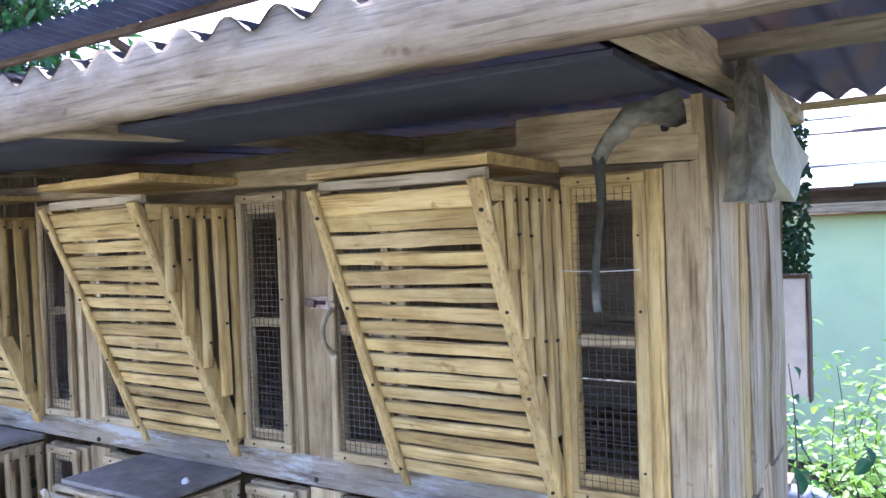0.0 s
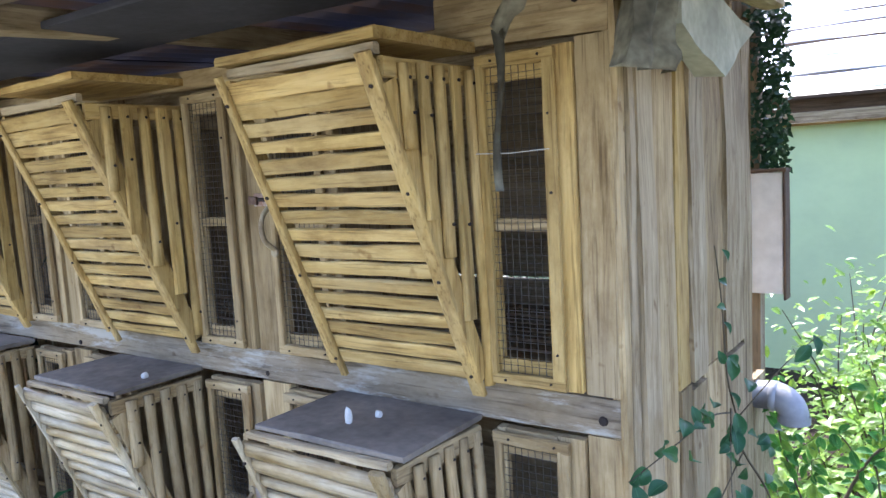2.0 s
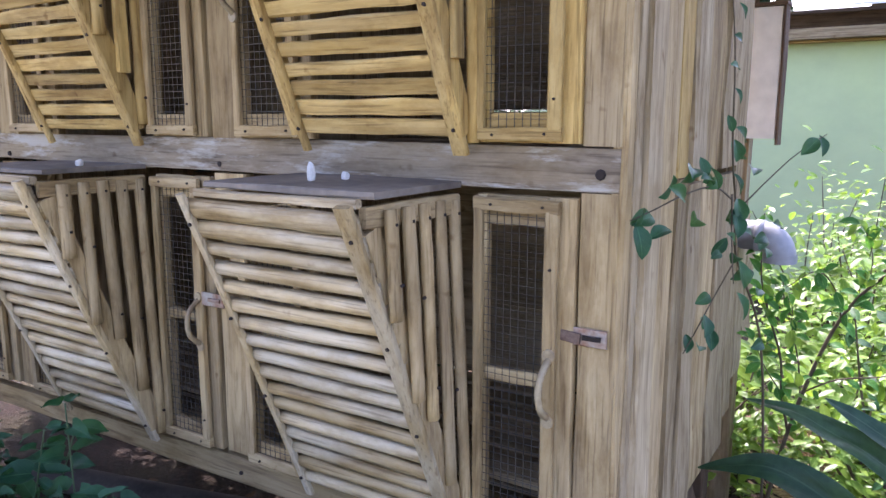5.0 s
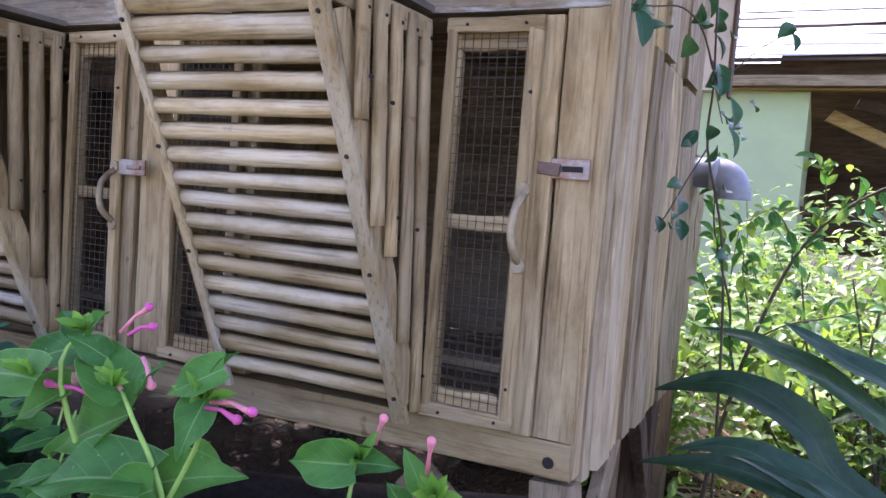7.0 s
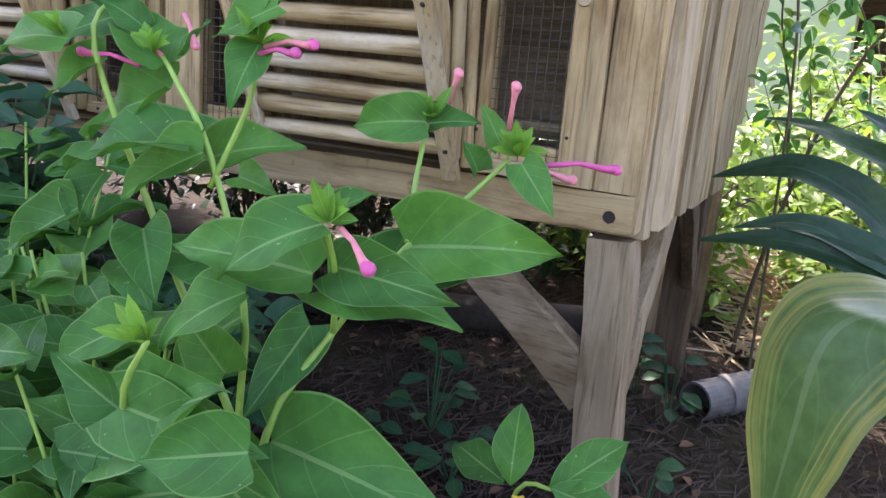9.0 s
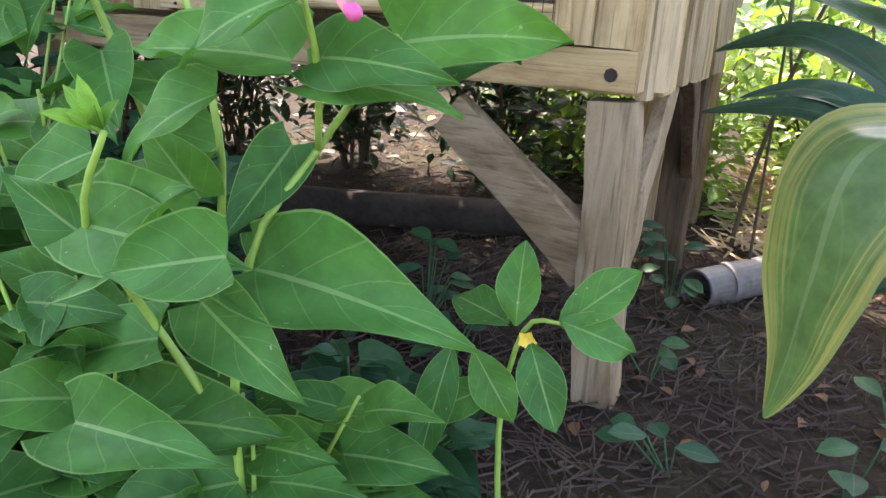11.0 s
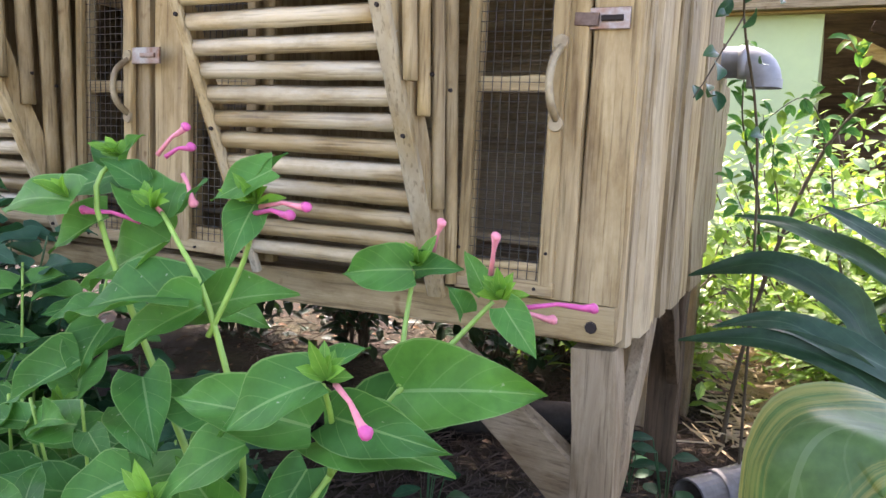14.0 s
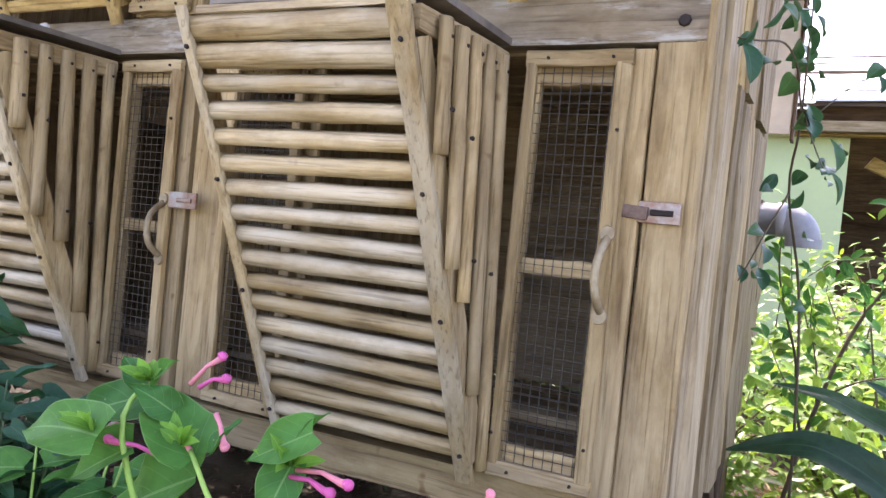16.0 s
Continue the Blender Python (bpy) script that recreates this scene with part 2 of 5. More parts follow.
def soil():
    m, nt, b = nodes_of("leaf-strewn brown soil", 0.95, 0, 0.15)
    v = mapped(nt, (1, 1, 1), False)
    a, c = noise_node(nt, v, 3.0, 6), noise_node(nt, v, 55.0, 6, 0.7)
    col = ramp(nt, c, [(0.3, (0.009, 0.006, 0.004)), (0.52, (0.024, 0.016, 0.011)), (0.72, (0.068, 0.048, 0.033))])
    col = mix(nt, ramp(nt, a, [(0.45, (0, 0, 0)), (0.7, (0.6, 0.6, 0.6))]), col, (0.055, 0.055, 0.025))
    # pale unseen earth beyond the bed, added to bounce light onto the hutch
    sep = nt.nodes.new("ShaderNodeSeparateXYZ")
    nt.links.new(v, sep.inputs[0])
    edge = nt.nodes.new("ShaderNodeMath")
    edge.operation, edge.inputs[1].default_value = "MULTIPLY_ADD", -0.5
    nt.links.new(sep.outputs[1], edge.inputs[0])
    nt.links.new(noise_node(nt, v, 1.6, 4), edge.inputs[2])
    bounce_ground = ramp(nt, noise_node(nt, v, 14.0, 5), [(0.35, (0.155, 0.16, 0.115)), (0.65, (0.25, 0.255, 0.19))])
    col = mix(nt, ramp(nt, edge.outputs[0], [(0.96, (0, 0, 0)), (1.0, (1, 1, 1))]), col, bounce_ground)
    nt.links.new(col, b.inputs["Base Color"])
    bump(nt, b, c, 0.9, 0.012)
    return m


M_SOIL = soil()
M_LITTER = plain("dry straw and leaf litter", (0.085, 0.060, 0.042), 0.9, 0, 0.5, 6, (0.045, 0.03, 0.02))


# ---- building helpers ----
def part(name, bm, material, parent=None, label=""):
    me = bpy.data.meshes.new(name)
    bm.to_mesh(me)
    bm.free()
    me.materials.append(material)
    ob = new(name, me)
    if parent:
        ob.parent = parent
    if label:
        ob["label"] = label
    return ob


def smooth(ob):
    for p in ob.data.polygons:
        p.use_smooth = True
    return ob


def thing(name, label, category, group="", kind=""):
    return tagged(new(name), label, category, group, kind)


def sub(name, parent, label=""):
    """An empty part that carries sub-parts."""
    ob = new(name)
    ob.parent = parent
    if label:
        ob["label"] = label
    return ob


def beam_bm(a, b, w, h, up=(0, 0, 1), rough=0.0015, bevel=0.002, seg=6, seed=0, taper=1.0):
    """A sawn bar from a to b, w wide and h high, with worn edges and a slight wander."""
    a, b = Vector(a), Vector(b)
    d = (b - a).normalized()
    s = d.cross(Vector(up)).normalized()
    u = s.cross(d).normalized()
    bm, rings = bmesh.new(), []
    c = min(bevel, w * 0.3, h * 0.3)
    prof = [(-w / 2 + c, -h / 2), (w / 2 - c, -h / 2), (w / 2, -h / 2 + c), (w / 2, h / 2 - c), (w / 2 - c, h / 2), (-w / 2 + c, h / 2), (-w / 2, h / 2 - c), (-w / 2, -h / 2 + c)]
    for i in range(seg + 1):
        f = i / seg
        p = a.lerp(b, f)
        k = 1 + (taper - 1) * f
        ring = []
        for j, (x, z) in enumerate(prof):
            n1 = noise.noise(Vector((f * 3.1 + seed * 7.7, j // 2 * 5.3, seed * 1.3))) * rough * 2
            n2 = noise.noise(Vector((f * 3.7 + seed * 3.1, 9.1 + j // 2 * 2.3, seed * 2.9))) * rough * 2
            ring.append(bm.verts.new(p + s * (x * k + n1) + u * (z * k + n2)))
        rings.append(ring)
    for r0, r1 in zip(rings, rings[1:]):
        for j in range(8):
            bm.faces.new((r0[j], r0[(j + 1) % 8], r1[(j + 1) % 8], r1[j]))
    bm.faces.new(rings[0][::-1])
    bm.faces.new(rings[-1])
    bmesh.ops.recalc_face_normals(bm, faces=bm.faces)
    return bm


COUNT = [0]


def bar(name, a, b, w, h, material, parent, up=(0, 0, 1), label="", rough=0.0012, bevel=0.002, seg=5, taper=1.0):
    COUNT[0] += 1
    return part(name, beam_bm(a, b, w, h, up, rough, bevel, seg, COUNT[0], taper), material, parent, label)


def half_round_bm(a, b, w, h, up, seed=0, seg=8):
    """A split cane: flat behind, rounded in front, with a joint or two."""
    a, b = Vector(a), Vector(b)
    d = (b - a).normalized()
    s = d.cross(Vector(up)).normalized()
    u = s.cross(d).normalized()
    bm, rings = bmesh.new(), []
    joint = 0.15 + 0.7 * ((seed * 0.618) % 1)
    for i in range(seg + 1):
        f = i / seg
        p = a.lerp(b, f)
        k = 1 + 0.05 * noise.noise(Vector((f * 2.5, seed * 3.3, 0))) + (0.07 if abs(f - joint) < 0.5 / seg else 0)
        ring = []
        for j in range(8):
            t = math.pi * j / 7
            ring.append(bm.verts.new(p + s * (math.cos(t) * w / 2 * k) + u * (math.sin(t) ** 0.8 * h * k)))
        rings.append(ring)
    for r0, r1 in zip(rings, rings[1:]):
        for j in range(8):
            bm.faces.new((r0[j], r0[(j + 1) % 8], r1[(j + 1) % 8], r1[j]))
    bm.faces.new(rings[0][::-1])
    bm.faces.new(rings[-1])
    bmesh.ops.recalc_face_normals(bm, faces=bm.faces)
    return bm


def tube_bm(points, radii, sides=8, cap=True, bm=None):
    bm = bm or bmesh.new()
    pts = [Vector(p) for p in points]
    rings = []
    ref = Vector((0.31, 0.27, 0.91)).normalized()
    for i, p in enumerate(pts):
        d = (pts[min(i + 1, len(pts) - 1)] - pts[max(i - 1, 0)]).normalized()
        s = d.cross(ref)
        if s.length < 0.1:
            s = d.cross(Vector((1, 0, 0)))
        s.normalize()
        u = s.cross(d)
        r = radii[i] if isinstance(radii, (list, tuple)) else radii
        rings.append([bm.verts.new(p + (s * math.cos(2 * math.pi * j / sides) + u * math.sin(2 * math.pi * j / sides)) * r) for j in range(sides)])
    for r0, r1 in zip(rings, rings[1:]):
        for j in range(sides):
            bm.faces.new((r0[j], r0[(j + 1) % sides], r1[(j + 1) % sides], r1[j]))
    if cap:
        bm.faces.new(rings[0][::-1])
        bm.faces.new(rings[-1])
    return bm


def curve_points(pts, n=6):
    """A smooth line through the points."""
    pts = [Vector(p) for p in pts]
    out = []
    for i in range(len(pts) - 1):
        p0, p1, p2, p3 = pts[max(i - 1, 0)], pts[i], pts[i + 1], pts[min(i + 2, len(pts) - 1)]
        for k in range(n):
            t = k / n
            out.append(0.5 * ((2 * p1) + (p2 - p0) * t + (2 * p0 - 5 * p1 + 4 * p2 - p3) * t * t + (3 * p1 - p0 - 3 * p2 + p3) * t ** 3))
    out.append(pts[-1])
    return out


def leaf_into(bm, base, tip, width, up=(0, 0, 1), droop=0.12, fold=0.25, shape="heart", rows=8, wave=0.03, seed=0, cols=4, curl=0.0):
    """A blade from base to tip: folded along its rib, drooping, with a wavy edge."""
    base, tip = Vector(base), Vector(tip)
    d = tip - base
    L = d.length
    d.normalize()
    s = d.cross(Vector(up))
    if s.length < 0.05:
        s = d.cross(Vector((0.3, -1, 0.2)))
    s.normalize()
    u = s.cross(d).normalized()
    uvl = bm.loops.layers.uv.verify()
    grid = []
    for i in range(rows + 1):
        f = i / rows
        if shape == "heart":
            w = (f + 0.06) ** 0.42 * max(0.0, 1 - f) ** 1.12 / 0.475
        elif shape == "oval":
            w = math.sin(math.pi * min(1, f * 0.98 + 0.02)) ** 0.8
        else:
            w = min(1.0, (f + 0.03) * 5) * (1 - f ** 2.2) ** 0.9
        row = []
        for j in range(cols + 1):
            q = j / cols * 2 - 1
            lift = abs(q) * w * width / 2 * fold + math.sin(f * 9 + seed * 1.7 + q * 2) * wave * width * abs(q) + curl * width * abs(q) ** 5 * w
            back = -0.11 * L * abs(q) * (1 - f) ** 6 if shape == "heart" else 0
            sag = -droop * L * (f - 0.15) ** 2 + droop * L * 0.72 * f
            row.append((bm.verts.new(base + d * (f * L + back) + s * (q * w * width / 2) + u * (lift + sag)), (j / cols, f)))
        grid.append(row)
    for r0, r1 in zip(grid, grid[1:]):
        for j in range(cols):
            quad = (r0[j], r0[j + 1], r1[j + 1], r1[j])
            fc = bm.faces.new([v for v, _ in quad])
            fc.smooth = True
            for lp, (_, t) in zip(fc.loops, quad):
                lp[uvl].uv = t
    return bm


# ---- ground ----
GROUND = 0.13


def ground_height(x, y):
    near = max(0.0, 1 - math.hypot(x, y - 0.3) / 3.0)
    return GROUND + near * (0.014 * noise.noise(Vector((x * 3, y * 3, 0))) + 0.008 * noise.noise(Vector((x * 11, y * 11, 3))))


bm = bmesh.new()
steps = [-400, -120, -40, -15, -6] + [-3 + 0.06 * i for i in range(101)] + [6, 15, 40, 120, 400]
grid = [[bm.verts.new((x, y, ground_height(x, y))) for x in steps] for y in steps]
for r0, r1 in zip(grid, grid[1:]):
    for j in range(len(steps) - 1):
        bm.faces.new((r0[j], r0[j + 1], r1[j + 1], r1[j]))
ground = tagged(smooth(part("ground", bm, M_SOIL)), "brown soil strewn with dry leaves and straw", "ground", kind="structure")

# ---- the hutch ----
hutch = thing("rabbit_hutch", "two-tier wooden rabbit hutch with slatted hay racks on legs", "hutch")
PITCH, UNITS = 0.738, 3
LEFT = -PITCH * UNITS - 0.056


def nail(parent, x, y, z, r=0.0035):
    bmn = bmesh.new()
    bmesh.ops.create_cone(bmn, cap_ends=True, segments=8, radius1=r, radius2=r * 0.8, depth=0.004, matrix=pose(x, y, z, 90))
    return part("nail", bmn, M_HOLE, parent)


# front beams
bar("head_board", (-0.30, 0.013, 1.8125), (-0.001, 0.013, 1.8125), 0.024, 0.054, WOODS["frame_x"], hutch, seg=6, rough=0.002)
for nm, z0, z1, rise in (("top_beam", 1.747, 1.784, -0.018), ("middle_beam", 1.147, 1.207, -0.004), ("bottom_beam", 0.541, 0.590, 0.014)):
    z = (z0 + z1) / 2
    bar(nm, (LEFT, 0.012, z + rise * LEFT), (-0.001, 0.012, z), 0.028, z1 - z0, WOODS["painted_x" if nm == "middle_beam" else "frame_x"], hutch, seg=14, rough=0.002)
for x, z, r in ((-0.028, 1.172, 0.008), (-0.030, 0.562, 0.009), (-0.77, 1.163, 0.0065), (-0.752, 0.552, 0.005), (-1.49, 1.165, 0.006), (-0.05, 1.80, 0.007)):
    nail(hutch, x, -0.003, z, r)
# front posts between the doors, upper and lower tier
for k in range(UNITS + 1):
    x1 = -PITCH * k + (0.0 if k == 0 else 0.027)
    x0 = -PITCH * k - (0.055 if k == 0 else 0.052)
    for z0, z1 in ((0.592, 1.146), (1.210, 1.746)):
        bar("post", ((x0 + x1) / 2, 0.013, z0), ((x0 + x1) / 2, 0.013, z1), x1 - x0, 0.026, WOODS["frame_z"], hutch, up=(0, -1, 0), rough=0.0015, seg=10)

# legs and braces
for x in (-0.028, LEFT + 0.03):
    for y in (0.02, 0.62):
        g = ground_height(x, y)
        dx = 0.025 if x > -0.1 and y < 0.1 else 0.0
        # the rear legs are darker than the front ones
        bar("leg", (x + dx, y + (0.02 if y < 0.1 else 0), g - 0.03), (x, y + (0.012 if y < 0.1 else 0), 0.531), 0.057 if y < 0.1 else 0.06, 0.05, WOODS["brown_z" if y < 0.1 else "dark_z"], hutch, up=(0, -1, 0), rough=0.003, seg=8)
bar("brace", (-0.250, 0.035, 0.493), (-0.030, 0.035, 0.315), 0.022, 0.060, WOODS["brown_x"], hutch, up=(0, -0.1, 1), rough=0.002, taper=1.25)
bar("brace", (-0.008, 0.07, 0.30), (-0.008, 0.27, 0.555), 0.022, 0.05, WOODS["brown_z"], hutch, up=(0, -1, 0.6), rough=0.003)
# rear brace, as dark as the rear legs
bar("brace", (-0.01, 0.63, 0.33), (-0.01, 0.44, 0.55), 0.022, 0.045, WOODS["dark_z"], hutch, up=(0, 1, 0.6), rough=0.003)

# end wall of upright planks, some with waney edges
edges = [0.0, 0.034, 0.064, 0.142, 0.25, 0.31, 0.40, 0.545, 0.70]
for i, (y0, y1) in enumerate(zip(edges, edges[1:])):
    zb = (0.545, 0.533, 0.541, 0.528, 0.535, 0.540, 0.530, 0.535)[i]
    zj = 1.15 if i > 3 else None
    xo = 0.004 * ((i * 7) % 3 - 1)
    for z0, z1 in (((zb, 1.845),) if zj is None else ((zb, zj - 0.012 * (i % 2)), (zj + 0.002, 1.845))):
        bar("plank", (xo, (y0 + y1) / 2, z0), (xo, (y0 + y1) / 2, z1), y1 - y0 - 0.004, 0.019, WOODS["warm_z" if i == 4 and z0 > 1 else "grey_z" if i % 3 else "frame_z"], hutch, up=(1, 0, 0), rough=0.004, bevel=0.003, seg=18)
for y0, y1, z0, z1 in ((0.70, 0.78, 0.59, 1.845), (0.78, 0.88, 0.655, 1.03), (0.88, 0.985, 0.735, 0.955)):
    bar("plank", (-0.002, (y0 + y1) / 2, z0), (-0.002, (y0 + y1) / 2, z1), y1 - y0 - 0.004, 0.019, WOODS["grey_z"], hutch, up=(1, 0, 0), rough=0.004, seg=12)
# far end, back, floors and partitions
for i in range(8):
    y = 0.05 + i * 0.105
    bar("plank", (LEFT, y, 0.53), (LEFT, y, 1.905 + 0.004 * i), 0.10, 0.019, WOODS["grey_z"], hutch, up=(1, 0, 0), seg=4)
for z0, z1 in ((0.586, 0.781), (0.78, 0.911), (0.91, 1.041), (1.04, 1.151), (1.15, 1.262), (1.268, 1.421), (1.42, 1.551), (1.55, 1.691), (1.69, 1.79), (1.789, 1.884), (1.8835, 1.940)):
    bar("back_board", (LEFT, 0.70, (z0 + z1) / 2), (-0.012, 0.70, (z0 + z1) / 2), 0.018, z1 - z0, WOODS["grey_x"], hutch, seg=4)
for z in (0.575, 1.19):
    for i in range(9):
        y = 0.065 + i * 0.074
        bar("floor_slat", (LEFT + 0.01, y, z), (-0.012, y, z), 0.058, 0.016, WOODS["grey_x"], hutch, seg=3)
bar("feed_shelf", (LEFT + 0.02, 0.10, 0.655), (-0.02, 0.10, 0.655), 0.055, 0.012, WOODS["grey_x"], hutch, seg=3)
for k in range(1, UNITS):
    for z in (0.86, 1.47):
        bar("partition", (-PITCH * k - 0.024, 0.36, z - 0.27), (-PITCH * k - 0.024, 0.36, z + 0.25), 0.66, 0.012, WOODS["grey_z"], hutch, up=(1, 0, 0), seg=2)


def wire_bm(x0, x1, z0, z1, y, pitch=0.0127, r=0.0004):
    bmw = bmesh.new()

    def wire(a, b, d):
        ca, cb = Vector(a), Vector(b)
        q = [(-r, -r), (r, -r), (r, r), (-r, r)]
        e1, e2 = (Vector((1, 0, 0)), Vector((0, 1, 0))) if d == "z" else (Vector((0, 0, 1)), Vector((0, 1, 0)))
        va = [bmw.verts.new(ca + e1 * i + e2 * j) for i, j in q]
        vb = [bmw.verts.new(cb + e1 * i + e2 * j) for i, j in q]
        for j in range(4):
            bmw.faces.new((va[j], va[(j + 1) % 4], vb[(j + 1) % 4], vb[j]))
    n = int((x1 - x0) / pitch)
    for i in range(n + 1):
        x = x0 + 0.002 + i * pitch
        wire((x, y, z0), (x + 0.001 * math.sin(i), y, z1), "z")
    for i in range(int((z1 - z0) / pitch) + 1):
        z = z0 + 0.002 + i * pitch
        wire((x0, y - r, z), (x1, y - r, z + 0.0008 * math.sin(i * 1.7)), "x")
    return bmw


def handle_into(parent, x, y, z0, z1, mat=None):
    pts = curve_points([(x, y, z0), (x - 0.001, y - 0.022, z0 + 0.018), (x - 0.003, y - 0.027, (z0 + z1) / 2), (x - 0.001, y - 0.022, z1 - 0.018), (x, y, z1)], 5)
    smooth(part("handle", tube_bm(pts, 0.0052, 8), mat or M_HANDLE, parent, "worn cream pull handle"))
    for z in (z0 - 0.006, z1 + 0.006):
        bmh = bmesh.new()
        bmesh.ops.create_cone(bmh, cap_ends=True, segments=12, radius1=0.010, radius2=0.009, depth=0.004, matrix=pose(x, y - 0.001, z, 90))
        part("handle_foot", bmh, M_HANDLE, parent)


M_HANDLE = plain("worn cream handle", (0.40, 0.32, 0.19), 0.45, 0, 0.35, 60, (0.22, 0.15, 0.08))


def door(x0, x1, z0, z1, cross, wk, handle_side=None):
    """A mesh-covered door: frame, wire over it, thin battens nailed round."""
    d = sub("door", hutch, "wire mesh door in a batten frame")
    y = 0.001
    sw = 0.030
    W = WOODS
    # the frame that shows through the wire
    sl = 0.016
    bar("stile", (x0 + sl / 2, y, z0), (x0 + sl / 2, y, z1), sl, 0.018, W[wk + "_z"], d, up=(0, -1, 0))
    bar("stile", (x1 - sw / 2 - 0.008, y, z0), (x1 - sw / 2 - 0.008, y, z1), sw + 0.016, 0.018, W[wk + "_z"], d, up=(0, -1, 0))
    bar("rail", (x0 + sl, y, z0 + 0.021), (x1 - sw - 0.016, y, z0 + 0.021), 0.018, 0.042, W[wk + "_x"], d)
    bar("rail", (x0 + sl, y, z1 - 0.022), (x1 - sw - 0.016, y, z1 - 0.022), 0.018, 0.044, W[wk + "_x"], d)
    bar("crossbar", (x0 + sl, y - 0.001, cross), (x1 - sw - 0.016, y - 0.001, cross), 0.016, 0.020, W["frame_x"], d)
    part("wire_mesh", wire_bm(x0 + 0.006, x1 - 0.030, z0 + 0.006, z1 - 0.008, y - 0.0115), M_STEEL, d, "half-inch galvanised wire mesh")
    b = 0.019
    yb = y - 0.019
    bar("batten", (x1 - 0.032, yb, z0 + b), (x1 - 0.032, yb, z1 - b), b, 0.011, W[wk + "_z"], d, up=(0, -1, 0))
    bar("batten", (x0 + 0.008, yb, z0 + b), (x0 + 0.008, yb, z1 - b), 0.014, 0.011, W[wk + "_z"], d, up=(0, -1, 0))
    bar("batten", (x0, yb, z0 + b / 2 + 0.003), (x1 - 0.021, yb, z0 + b / 2 + 0.003), 0.011, b, W[wk + "_x"], d)
    bar("batten", (x0, yb, z1 - b / 2 - 0.004), (x1 - 0.021, yb, z1 - b / 2 - 0.004), 0.011, b, W[wk + "_x"], d)
    for x, z in ((x0 + 0.03, z0 + 0.011), (x1 - 0.045, z0 + 0.013), (x0 + 0.03, z1 - 0.013), (x1 - 0.045, z1 - 0.013), (x1 - 0.032, z0 + 0.06), (x1 - 0.032, z1 - 0.10), (x1 - 0.032, cross + 0.05)):
        nail(d, x, yb - 0.006, z, 0.0024)
    if handle_side == "right":
        handle_into(d, x1 - 0.030, yb - 0.006, cross - 0.045, cross + 0.042)
    if handle_side == "left":
        handle_into(d, x0 + 0.012, yb - 0.006, cross - 0.045, cross + 0.042)
    return d


